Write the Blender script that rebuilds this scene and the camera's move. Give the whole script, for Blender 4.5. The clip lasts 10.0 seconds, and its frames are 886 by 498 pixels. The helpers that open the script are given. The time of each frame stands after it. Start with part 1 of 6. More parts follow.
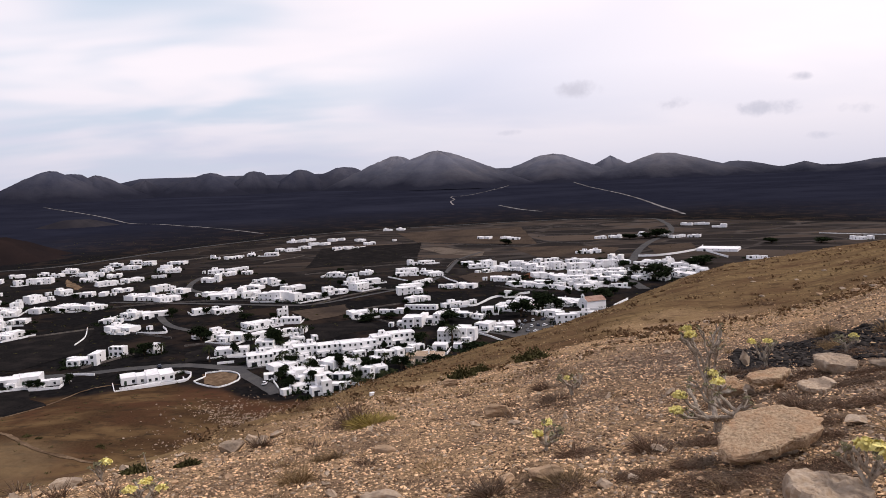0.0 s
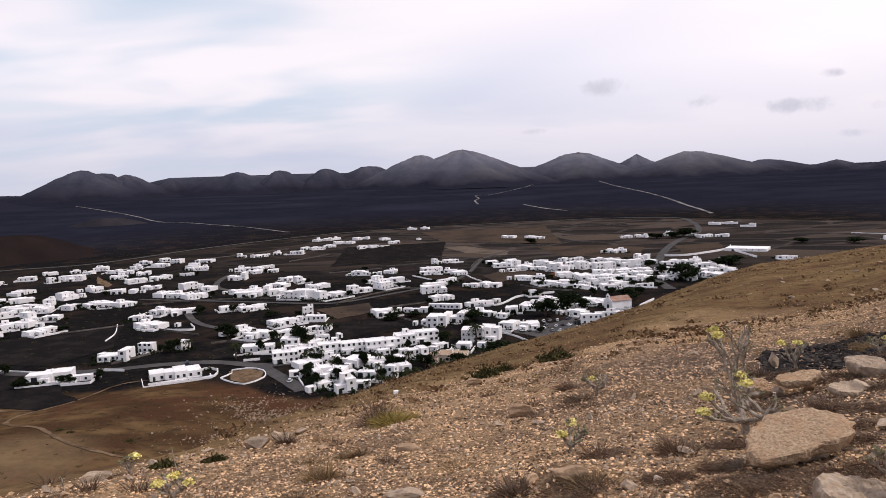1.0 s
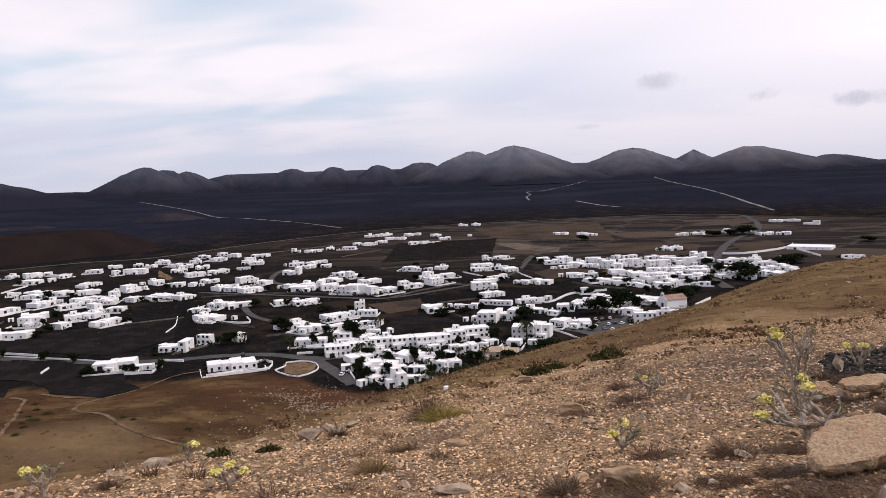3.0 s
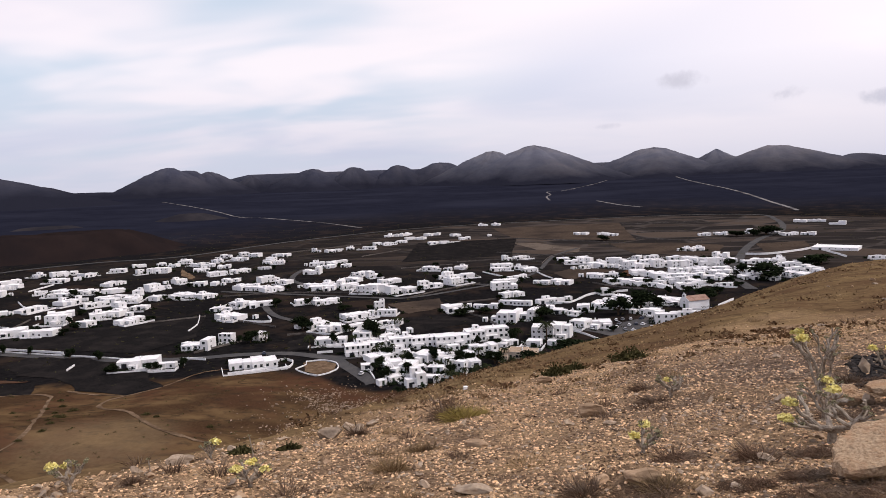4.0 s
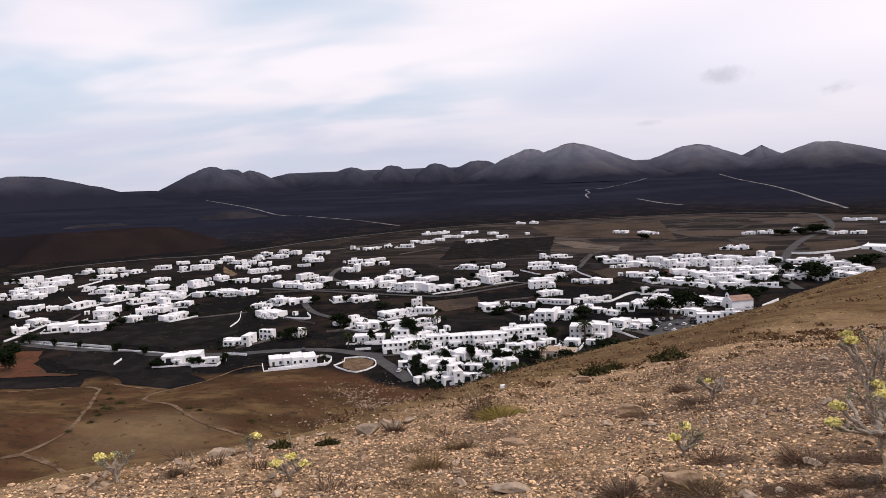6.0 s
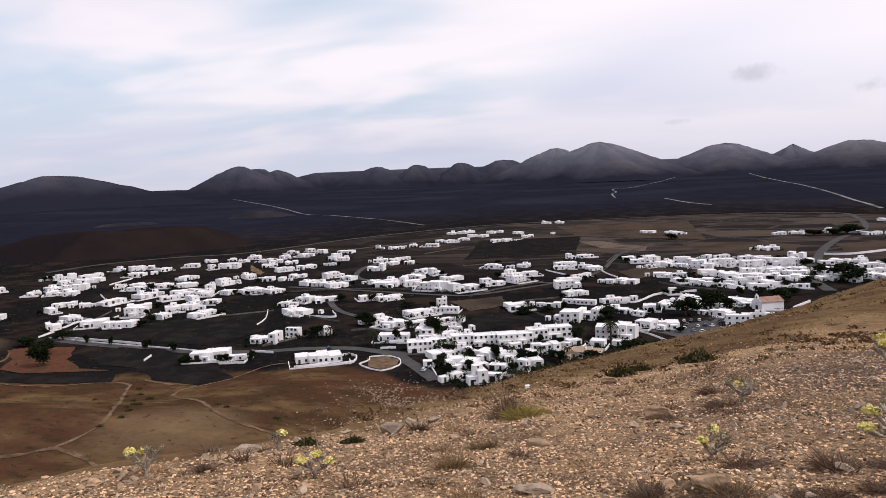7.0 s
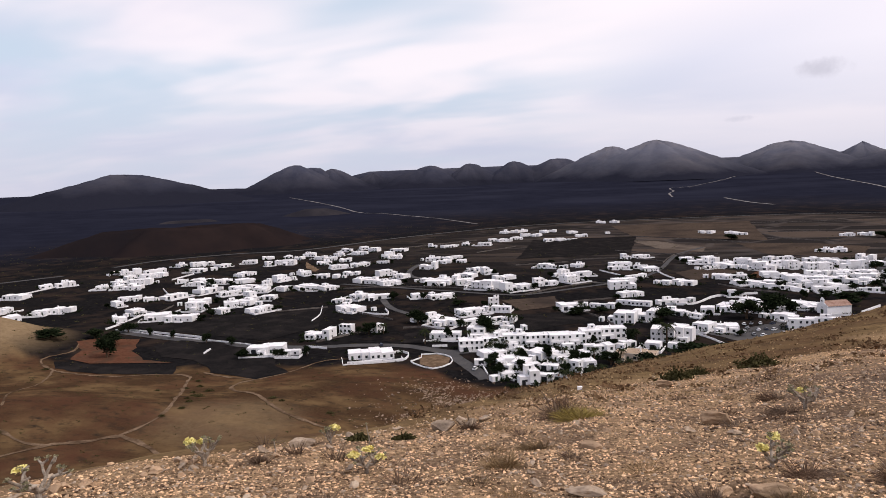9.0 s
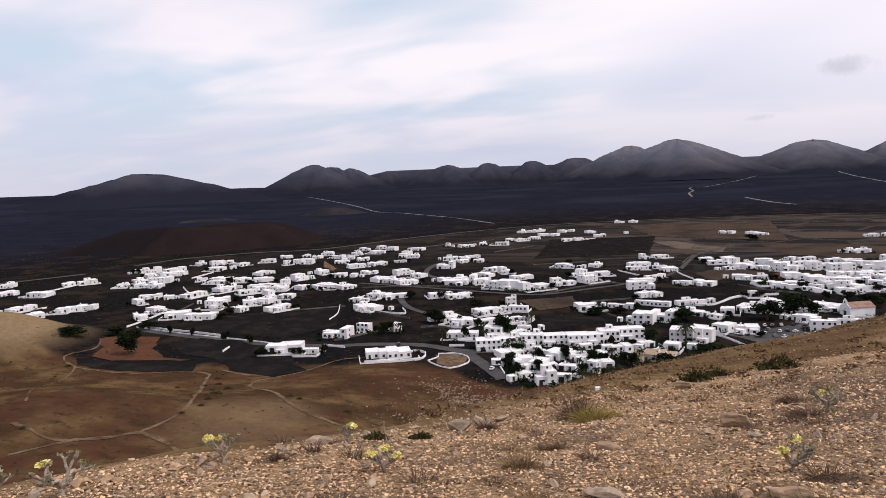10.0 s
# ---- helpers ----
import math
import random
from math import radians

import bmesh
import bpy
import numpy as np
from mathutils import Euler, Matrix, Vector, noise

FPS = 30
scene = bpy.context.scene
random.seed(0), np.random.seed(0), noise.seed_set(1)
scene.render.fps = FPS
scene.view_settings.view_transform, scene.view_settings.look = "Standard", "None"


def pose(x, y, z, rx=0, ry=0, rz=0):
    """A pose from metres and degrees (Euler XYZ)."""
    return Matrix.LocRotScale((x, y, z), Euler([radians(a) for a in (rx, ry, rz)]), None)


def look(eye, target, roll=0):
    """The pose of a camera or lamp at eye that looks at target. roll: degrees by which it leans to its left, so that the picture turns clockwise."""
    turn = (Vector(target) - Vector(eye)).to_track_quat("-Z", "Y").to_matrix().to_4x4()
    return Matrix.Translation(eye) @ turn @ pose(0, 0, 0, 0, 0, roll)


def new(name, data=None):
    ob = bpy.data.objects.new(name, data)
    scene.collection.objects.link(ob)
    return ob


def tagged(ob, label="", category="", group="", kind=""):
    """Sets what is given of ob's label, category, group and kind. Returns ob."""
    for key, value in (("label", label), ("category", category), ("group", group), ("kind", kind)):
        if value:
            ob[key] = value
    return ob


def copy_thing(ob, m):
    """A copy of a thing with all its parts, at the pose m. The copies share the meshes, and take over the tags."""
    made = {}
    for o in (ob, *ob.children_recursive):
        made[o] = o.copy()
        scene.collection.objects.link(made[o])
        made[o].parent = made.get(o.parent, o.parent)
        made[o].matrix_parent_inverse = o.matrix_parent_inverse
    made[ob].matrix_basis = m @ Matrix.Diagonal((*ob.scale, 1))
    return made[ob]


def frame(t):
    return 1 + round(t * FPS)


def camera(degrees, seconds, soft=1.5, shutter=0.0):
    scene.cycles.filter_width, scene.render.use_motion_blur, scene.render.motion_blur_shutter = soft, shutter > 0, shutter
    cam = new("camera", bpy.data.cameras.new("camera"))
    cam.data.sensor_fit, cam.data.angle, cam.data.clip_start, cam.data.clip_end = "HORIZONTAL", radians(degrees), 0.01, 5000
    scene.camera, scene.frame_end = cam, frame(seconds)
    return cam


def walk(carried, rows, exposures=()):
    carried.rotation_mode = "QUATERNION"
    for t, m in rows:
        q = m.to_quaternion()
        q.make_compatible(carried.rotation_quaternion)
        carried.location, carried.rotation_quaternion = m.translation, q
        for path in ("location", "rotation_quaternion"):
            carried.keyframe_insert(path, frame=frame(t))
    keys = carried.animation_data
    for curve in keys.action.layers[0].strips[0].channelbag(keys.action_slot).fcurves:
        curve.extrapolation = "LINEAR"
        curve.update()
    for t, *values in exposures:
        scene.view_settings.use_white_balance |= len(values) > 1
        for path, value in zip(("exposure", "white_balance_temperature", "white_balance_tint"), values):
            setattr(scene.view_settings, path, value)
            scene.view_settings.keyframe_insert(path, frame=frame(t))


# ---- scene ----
cam = camera(66.20, 10.0, 0.6)


def view(turn, tilt, lean):
    """The camera in the hand at eye height: degrees to the left, up, and leaning left."""
    return pose(0, 0, 1.6, 90 + tilt, 0, turn) @ pose(0, 0, 0, 0, 0, lean)


walk(cam, [(0.0, view(0.17, -5.35, -2.10)), (0.5, view(1.28, -5.35, -2.09)), (1.0, view(2.22, -5.36, -2.11)), (1.5, view(3.26, -5.40, -2.09)),
    (2.0, view(4.54, -5.46, -2.14)), (2.5, view(5.62, -5.51, -2.15)), (4.0, view(8.19, -5.46, -2.21)), (4.5, view(9.05, -5.45, -2.27)),
    (5.0, view(9.86, -5.48, -2.30)), (5.5, view(10.58, -5.50, -2.32)), (7.0, view(13.49, -5.46, -2.33)), (7.5, view(14.82, -5.45, -2.29)),
    (8.0, view(15.96, -5.43, -2.28)), (8.5, view(17.05, -5.40, -2.30)), (9.0, view(17.92, -5.39, -2.26)), (9.5, view(18.73, -5.39, -2.28)),
    (10.0, view(19.39, -5.38, -2.23))],
     exposures=[(0.0, 0.17, 6760, 16), (10.0, 0.17, 6760, 16)])

# ---- light: a bright overcast sky and a soft, veiled sun ----
SUN_TURN, SUN_HEIGHT = -98.0, 52.0
world = bpy.data.worlds.new("overcast_sky")
scene.world = world
world.use_nodes = True
wn, wl = world.node_tree.nodes, world.node_tree.links
wn.clear()


def wnode(kind, **values):
    n = wn.new(kind)
    for key, value in values.items():
        n.inputs[int(key[1:]) if key[0] == "i" and key[1:].isdigit() else key].default_value = value
    return n


sky = wn.new("ShaderNodeTexSky")
sky.sky_type, sky.sun_disc = "NISHITA", False
sky.sun_elevation, sky.sun_rotation = radians(SUN_HEIGHT), radians(-SUN_TURN)
sky_dim = wnode("ShaderNodeVectorMath")
sky_dim.operation = "SCALE"
sky_dim.inputs["Scale"].default_value = 0.11
wl.new(sky.outputs[0], sky_dim.inputs[0])
coord = wn.new("ShaderNodeTexCoord")
split = wn.new("ShaderNodeSeparateXYZ")
wl.new(coord.outputs["Generated"], split.inputs[0])
lift = wn.new("ShaderNodeMath")
lift.operation = "MAXIMUM"
lift.inputs[1].default_value = 0.0
wl.new(split.outputs["Z"], lift.inputs[0])
lift2 = wn.new("ShaderNodeMath")
lift2.operation = "ADD"
lift2.inputs[1].default_value = 0.16
wl.new(lift.outputs[0], lift2.inputs[0])
flat = wn.new("ShaderNodeCombineXYZ")
for n in range(2):
    over = wn.new("ShaderNodeMath")
    over.operation = "DIVIDE"
    wl.new(split.outputs[n], over.inputs[0])
    wl.new(lift2.outputs[0], over.inputs[1])
    wl.new(over.outputs[0], flat.inputs[n])


def cloud(scale, detail, low, high, shift, stretch=(1, 1, 1)):
    """A cloud layer: cover from 0 to 1 over the sky's dome."""
    place = wn.new("ShaderNodeMapping")
    place.inputs["Location"].default_value = shift
    place.inputs["Scale"].default_value = stretch
    wl.new(flat.outputs[0], place.inputs[0])
    tex = wnode("ShaderNodeTexNoise", Scale=scale, Detail=detail, Roughness=0.52, Distortion=0.25)
    wl.new(place.outputs[0], tex.inputs["Vector"])
    ramp = wn.new("ShaderNodeMapRange")
    ramp.interpolation_type = "SMOOTHSTEP"
    ramp.inputs["From Min"].default_value, ramp.inputs["From Max"].default_value = low, high
    wl.new(tex.outputs["Fac"], ramp.inputs["Value"])
    return ramp.outputs[0]


def wmix(fac, first, second):
    m = wn.new("ShaderNodeMix")
    m.data_type = "RGBA"
    for socket, value in ((m.inputs["Factor"], fac), (m.inputs["A"], first), (m.inputs["B"], second)):
        if isinstance(value, (tuple, float)):
            socket.default_value = value if isinstance(value, float) else (*value, 1)
        else:
            wl.new(value, socket)
    return m.outputs["Result"]


deck = wmix(cloud(0.7, 4.0, 0.38, 0.62, (3.1, 1.7, 0), (0.8, 1.1, 1)), (0.52, 0.60, 0.77), (0.90, 0.86, 0.92))
deck = wmix(cloud(0.32, 2.0, 0.46, 0.62, (7.7, 2.2, 0)), deck, (0.90, 0.875, 0.93))


def toward(way, low, high, most):
    """How far a part of the sky lies towards a bearing, from 0 to most."""
    dot = wn.new("ShaderNodeVectorMath")
    dot.operation = "DOT_PRODUCT"
    dot.inputs[1].default_value = way
    wl.new(coord.outputs["Generated"], dot.inputs[0])
    span = wn.new("ShaderNodeMapRange")
    span.interpolation_type = "SMOOTHSTEP"
    span.inputs["From Min"].default_value, span.inputs["From Max"].default_value, span.inputs["To Max"].default_value = low, high, most
    wl.new(dot.outputs["Value"], span.inputs["Value"])
    return span.outputs[0]


def times(first, second):
    m = wn.new("ShaderNodeMath")
    m.operation = "MULTIPLY"
    wl.new(first, m.inputs[0])
    wl.new(second, m.inputs[1])
    return m.outputs[0]


gap = times(cloud(1.1, 3.0, 0.38, 0.68, (5.0, 0.6, 0), (0.8, 1.3, 1)), toward((-0.56, 0.82, 0.12), 0.78, 0.97, 0.95))
deck = wmix(gap, deck, (0.53, 0.66, 0.79))
glare = wn.new("ShaderNodeVectorMath")
glare.operation = "DOT_PRODUCT"
glare.inputs[1].default_value = (0.62, 0.62, 0.48)
wl.new(coord.outputs["Generated"], glare.inputs[0])
glow = wn.new("ShaderNodeMapRange")
glow.interpolation_type = "SMOOTHSTEP"
glow.inputs["From Min"].default_value, glow.inputs["From Max"].default_value, glow.inputs["To Max"].default_value = 0.5, 1.0, 0.85
wl.new(glare.outputs["Value"], glow.inputs["Value"])
deck = wmix(glow.outputs[0], deck, (1.06, 1.0, 1.03))
flat_way = wn.new("ShaderNodeMath")
flat_way.operation = "ARCTAN2"
wl.new(split.outputs["X"], flat_way.inputs[0])
wl.new(split.outputs["Y"], flat_way.inputs[1])
rise = wn.new("ShaderNodeMath")
rise.operation = "ARCSINE"
wl.new(split.outputs["Z"], rise.inputs[0])
fluff = wnode("ShaderNodeTexNoise", Scale=26.0, Detail=5.0, Roughness=0.6)
wl.new(coord.outputs["Generated"], fluff.inputs["Vector"])


def wmath(kind, first, second):
    m = wn.new("ShaderNodeMath")
    m.operation = kind
    for socket, value in zip(m.inputs, (first, second)):
        if isinstance(value, float):
            socket.default_value = value
        else:
            wl.new(value, socket)
    return m.outputs[0]


def puff(turn, up, wide, high, most):
    """A small grey cloud at a bearing and height over the horizon, in degrees."""
    u = wmath("DIVIDE", wmath("SUBTRACT", flat_way.outputs[0], radians(turn)), radians(wide))
    v = wmath("DIVIDE", wmath("SUBTRACT", rise.outputs[0], radians(up)), radians(high))
    far = wmath("ADD", wmath("POWER", wmath("ABSOLUTE", u, 0.0), 2.0), wmath("POWER", wmath("ABSOLUTE", v, 0.0), 2.0))
    cover = wmath("ADD", wmath("SUBTRACT", 0.2, far), wmath("MULTIPLY", wmath("SUBTRACT", fluff.outputs["Fac"], 0.42), 3.4))
    span = wn.new("ShaderNodeMapRange")
    span.interpolation_type = "SMOOTHSTEP"
    span.inputs["From Min"].default_value, span.inputs["From Max"].default_value, span.inputs["To Max"].default_value = -0.3, 1.0, most
    wl.new(cover, span.inputs["Value"])
    return span.outputs[0]


for turn, up, wide, high, most in ((11.2, 7.3, 2.6, 0.85, 0.8), (18.8, 5.7, 2.2, 0.8, 0.95), (25.8, 4.9, 3.0, 0.75, 1.0), (27.3, 7.0, 1.4, 0.45, 0.9), (5.6, 4.1, 1.5, 0.35, 0.75), (30.8, 4.5, 1.9, 0.6, 0.9), (29.4, 2.7, 1.8, 0.4, 0.8)):
    deck = wmix(puff(turn, up, wide, high, most), deck, (0.55, 0.55, 0.63))
veil = wmix(0.90, sky_dim.outputs[0], deck)
ground_tone = wn.new("ShaderNodeMapRange")
ground_tone.inputs["From Min"].default_value, ground_tone.inputs["From Max"].default_value = -0.02, 0.16
wl.new(split.outputs["Z"], ground_tone.inputs["Value"])
veil = wmix(ground_tone.outputs[0], (0.52, 0.56, 0.68), veil)
back = wnode("ShaderNodeBackground", Strength=1.0)
wl.new(veil, back.inputs["Color"])
world_out = wn.new("ShaderNodeOutputWorld")
wl.new(back.outputs[0], world_out.inputs[0])

sun = new("sun", bpy.data.lights.new("sun", "SUN"))
sun.data.energy, sun.data.angle, sun.data.color = 1.7, radians(9), (1.0, 0.95, 0.88)
sun.matrix_world = look((-math.sin(radians(SUN_TURN)) * 100, math.cos(radians(SUN_TURN)) * 100, 100 * math.tan(radians(SUN_HEIGHT))), (0, 0, 0))

# ---- materials ----
def shade(name, rough=0.9, metal=0.0):
    m = bpy.data.materials.new(name)
    m.use_nodes = True
    p = m.node_tree.nodes["Principled BSDF"]
    p.inputs["Roughness"].default_value, p.inputs["Metallic"].default_value = rough, metal
    p.inputs["Specular IOR Level"].default_value = 0.3 if rough < 0.6 else 0.0
    return m, m.node_tree.nodes, m.node_tree.links, p


def mixed(nodes, links, fac, first, second):
    m = nodes.new("ShaderNodeMix")
    m.data_type = "RGBA"
    for socket, value in ((m.inputs["Factor"], fac), (m.inputs["A"], first), (m.inputs["B"], second)):
        if isinstance(value, (tuple, float)):
            socket.default_value = value if isinstance(value, float) else (*value, 1)
        else:
            links.new(value, socket)
    return m.outputs["Result"]


def grain(nodes, links, size, low, high, detail=5.0, rough=0.6, seed=0.0, stretch=(1, 1, 1)):
    """Noise of that size in metres, spread from 0 to 1 between low and high; and the raw noise."""
    geo = nodes.new("ShaderNodeNewGeometry")
    place = nodes.new("ShaderNodeMapping")
    place.inputs["Location"].default_value = (seed, seed * 1.7, 0)
    place.inputs["Scale"].default_value = stretch
    links.new(geo.outputs["Position"], place.inputs[0])
    tex = nodes.new("ShaderNodeTexNoise")
    tex.inputs["Scale"].default_value, tex.inputs["Detail"].default_value, tex.inputs["Roughness"].default_value = 1 / size, detail, rough
    links.new(place.outputs[0], tex.inputs["Vector"])
    span = nodes.new("ShaderNodeMapRange")
    span.inputs["From Min"].default_value, span.inputs["From Max"].default_value = low, high
    links.new(tex.outputs["Fac"], span.inputs["Value"])
    return span.outputs[0], tex.outputs["Fac"]


def bumped(nodes, links, p, fac, depth, strength=1.0):
    b = nodes.new("ShaderNodeBump")
    b.inputs["Distance"].default_value, b.inputs["Strength"].default_value = depth, strength
    links.new(fac, b.inputs["Height"])
    links.new(b.outputs[0], p.inputs["Normal"])


def surface(name, first, second, size, third=None, broad=8.0, rough=0.9, depth=0.0, vary=0.0, metal=0.0, low=0.35, high=0.65):
    """A surface of two colours in a grain of that size, a third one in broad stains, varied from thing to thing."""
    m, nodes, links, p = shade(name, rough, metal)
    fine, raw = grain(nodes, links, size, low, high)
    c = mixed(nodes, links, fine, first, second)
    if third:
        stain, _ = grain(nodes, links, size * broad, 0.45, 0.68, 4.0, 0.55, 11.0)
        c = mixed(nodes, links, stain, c, third)
    if vary:
        info = nodes.new("ShaderNodeObjectInfo")
        isl = nodes.new("ShaderNodeNewGeometry")
        both = nodes.new("ShaderNodeMath")
        both.operation = "ADD"
        links.new(info.outputs["Random"], both.inputs[0])
        links.new(isl.outputs["Random Per Island"], both.inputs[1])
        span = nodes.new("ShaderNodeMapRange")
        span.inputs["To Min"].default_value, span.inputs["To Max"].default_value = 1 - vary, 1 + vary
        span.inputs["From Max"].default_value = 2.0
        links.new(both.outputs[0], span.inputs["Value"])
        tone = nodes.new("ShaderNodeVectorMath")
        tone.operation = "SCALE"
        links.new(c, tone.inputs[0])
        links.new(span.outputs[0], tone.inputs["Scale"])
        c = tone.outputs[0]
    links.new(c, p.inputs["Base Color"])
    if depth:
        bumped(nodes, links, p, raw, depth)
    return m


WHITE = surface("white_limewash", (0.84, 0.83, 0.83), (0.80, 0.79, 0.79), 1.4, (0.74, 0.72, 0.71), 6, 0.85, 0.01)
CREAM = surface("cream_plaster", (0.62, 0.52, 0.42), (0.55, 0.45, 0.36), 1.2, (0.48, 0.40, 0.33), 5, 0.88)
ROOF = surface("pale_roof_screed", (0.84, 0.83, 0.83), (0.78, 0.77, 0.77), 0.9, (0.68, 0.66, 0.66), 5, 0.9)
BROWN_ROOF = surface("weathered_flat_roof", (0.36, 0.27, 0.19), (0.28, 0.2, 0.14), 0.8, (0.42, 0.33, 0.25), 6)
GLASS = surface("dark_window_glass", (0.02, 0.022, 0.026), (0.03, 0.032, 0.036), 1.0, rough=0.15)
TIMBER = surface("green_painted_timber", (0.03, 0.07, 0.045), (0.05, 0.05, 0.04), 0.4, rough=0.6)
TILE = surface("red_clay_tile", (0.36, 0.24, 0.19), (0.28, 0.18, 0.14), 0.5, (0.22, 0.13, 0.095), 5)
ASPHALT = surface("grey_asphalt", (0.056, 0.055, 0.057), (0.076, 0.074, 0.074), 0.8, (0.092, 0.087, 0.083), 12, 0.9)
PALE_TRACK = surface("pale_dirt_track", (0.20, 0.138, 0.09), (0.12, 0.08, 0.05), 1.2, (0.07, 0.044, 0.027), 7)
GREY_TRACK = surface("pale_grey_lava_track", (0.26, 0.245, 0.24), (0.15, 0.14, 0.14), 9.0, (0.04, 0.038, 0.042), 7)
PICON = surface("black_volcanic_gravel", (0.008, 0.0076, 0.0078), (0.016, 0.0148, 0.0145), 1.1, (0.022, 0.019, 0.018), 9, 0.95)
FIELD_STONE = surface("grey_field_stone", (0.12, 0.105, 0.095), (0.06, 0.052, 0.048), 0.8, (0.17, 0.15, 0.135), 6, 0.95)
FIELD = surface("brown_ploughed_soil", (0.052, 0.038, 0.029), (0.078, 0.058, 0.044), 3.0, (0.036, 0.028, 0.024), 14, 0.95)
PALE_FIELD = surface("pale_sandy_soil", (0.14, 0.112, 0.09), (0.10, 0.08, 0.064), 3.0, (0.06, 0.048, 0.04), 9, 0.95)
RED_SOIL = surface("red_volcanic_earth", (0.085, 0.036, 0.022), (0.12, 0.055, 0.033), 2.0, (0.065, 0.04, 0.027), 6, 0.95)
RED_CONE = surface("rust_brown_cinder", (0.0165, 0.0122, 0.0122), (0.0225, 0.0155, 0.0145), 40.0, (0.0135, 0.0112, 0.0125), 4, 0.95)
DARK_CONE = surface("dark_ash_mound", (0.024, 0.0225, 0.027), (0.040, 0.036, 0.039), 60.0, (0.017, 0.0165, 0.022), 4, 0.95)


def cone_material(name, first, second, third, low=-35.0, high=95.0):
    """Ash slopes whose foot is covered by the dark lava, with an uneven edge."""
    m, nodes, links, p = shade(name, 0.95)
    fine, raw = grain(nodes, links, 60.0, 0.35, 0.65, 8.0, 0.65)
    c = mixed(nodes, links, fine, first, second)
    stain, _ = grain(nodes, links, 260.0, 0.45, 0.62, 6.0, 0.6, 11.0)
    c = mixed(nodes, links, stain, c, third)
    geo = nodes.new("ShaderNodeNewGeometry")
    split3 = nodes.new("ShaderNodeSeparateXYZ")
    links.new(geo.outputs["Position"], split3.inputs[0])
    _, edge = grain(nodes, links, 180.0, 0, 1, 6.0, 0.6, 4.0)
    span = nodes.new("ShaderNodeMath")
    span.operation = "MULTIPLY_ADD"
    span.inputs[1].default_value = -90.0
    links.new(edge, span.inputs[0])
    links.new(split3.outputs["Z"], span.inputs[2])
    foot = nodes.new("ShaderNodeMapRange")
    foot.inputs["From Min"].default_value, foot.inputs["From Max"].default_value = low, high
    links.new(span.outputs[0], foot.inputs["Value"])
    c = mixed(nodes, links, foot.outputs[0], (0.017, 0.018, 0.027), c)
    links.new(c, p.inputs["Base Color"])
    bumped(nodes, links, p, raw, 6.0)
    return m


# Distance haze is mixed into these blue-grey base colours, palest for the far range.
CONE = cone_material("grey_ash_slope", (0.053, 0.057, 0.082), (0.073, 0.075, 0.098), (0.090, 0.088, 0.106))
HAZY_CONE = cone_material("distant_grey_slope", (0.108, 0.112, 0.142), (0.134, 0.135, 0.160), (0.162, 0.155, 0.170), -38.0, 105.0)
STONE = surface("buff_limestone", (0.46, 0.325, 0.21), (0.34, 0.225, 0.14), 0.05, (0.27, 0.19, 0.125), 6, 0.92, 0.012, 0.22)
PALE_STONE = surface("pale_weathered_stone", (0.46, 0.37, 0.28), (0.34, 0.25, 0.17), 0.045, (0.22, 0.17, 0.13), 5, 0.92, 0.012, 0.2)
SLAB_STONE = surface("pitted_tan_stone", (0.52, 0.385, 0.255), (0.33, 0.228, 0.145), 0.022, (0.42, 0.265, 0.16), 7, 0.92, 0.02, 0.1, 0.0, 0.4, 0.6)
CHIP = surface("gravel_chips", (0.72, 0.50, 0.31), (0.36, 0.222, 0.122), 0.02, (0.40, 0.255, 0.15), 28, 0.95, 0.0, 0.85)
DARK_CHIP = surface("brown_gravel_chips", (0.15, 0.092, 0.058), (0.045, 0.028, 0.019), 0.03, (0.22, 0.148, 0.10), 9, 0.95, 0.0, 0.6)
BLACK_CHIP = surface("black_gravel_chips", (0.05, 0.045, 0.043), (0.022, 0.02, 0.02), 0.04, (0.10, 0.085, 0.075), 9, 0.95, 0.0, 0.6)
GREY_CHIP = surface("grey_gravel_chips", (0.25, 0.18, 0.13), (0.11, 0.074, 0.054), 0.03, (0.33, 0.25, 0.185), 9, 0.95, 0.0, 0.6)
STRAW = surface("dry_grass_blades", (0.36, 0.25, 0.135), (0.22, 0.14, 0.07), 0.06, (0.12, 0.085, 0.055), 8, 0.9, 0.0, 0.35)
TWIG = surface("grey_dry_twigs", (0.17, 0.108, 0.072), (0.085, 0.052, 0.036), 0.05, (0.2, 0.15, 0.11), 6, 0.9, 0.0, 0.3)
BRUSH = surface("red_brown_brush", (0.135, 0.080, 0.043), (0.085, 0.048, 0.027), 0.1, (0.17, 0.11, 0.06), 6, 0.9, 0.0, 0.35)
BARK = surface("grey_succulent_bark", (0.36, 0.30, 0.235), (0.15, 0.118, 0.09), 0.02, (0.44, 0.38, 0.31), 4, 0.85, 0.004)
BLOOM = surface("yellow_green_bloom", (0.82, 0.74, 0.31), (0.66, 0.56, 0.19), 0.03, rough=0.7, vary=0.25)
TUFT = surface("grey_green_rosettes", (0.30, 0.275, 0.17), (0.17, 0.155, 0.09), 0.03, rough=0.8, vary=0.3)
SAGE = surface("olive_shrub_leaves", (0.045, 0.043, 0.019), (0.075, 0.065, 0.028), 0.3, rough=0.8, vary=0.4)
GORSE = surface("yellow_green_broom", (0.30, 0.235, 0.07), (0.19, 0.135, 0.055), 0.2, rough=0.8, vary=0.4)
LEAF = surface("dark_green_foliage", (0.009, 0.014, 0.0075), (0.018, 0.024, 0.011), 0.5, rough=0.7, vary=0.45)
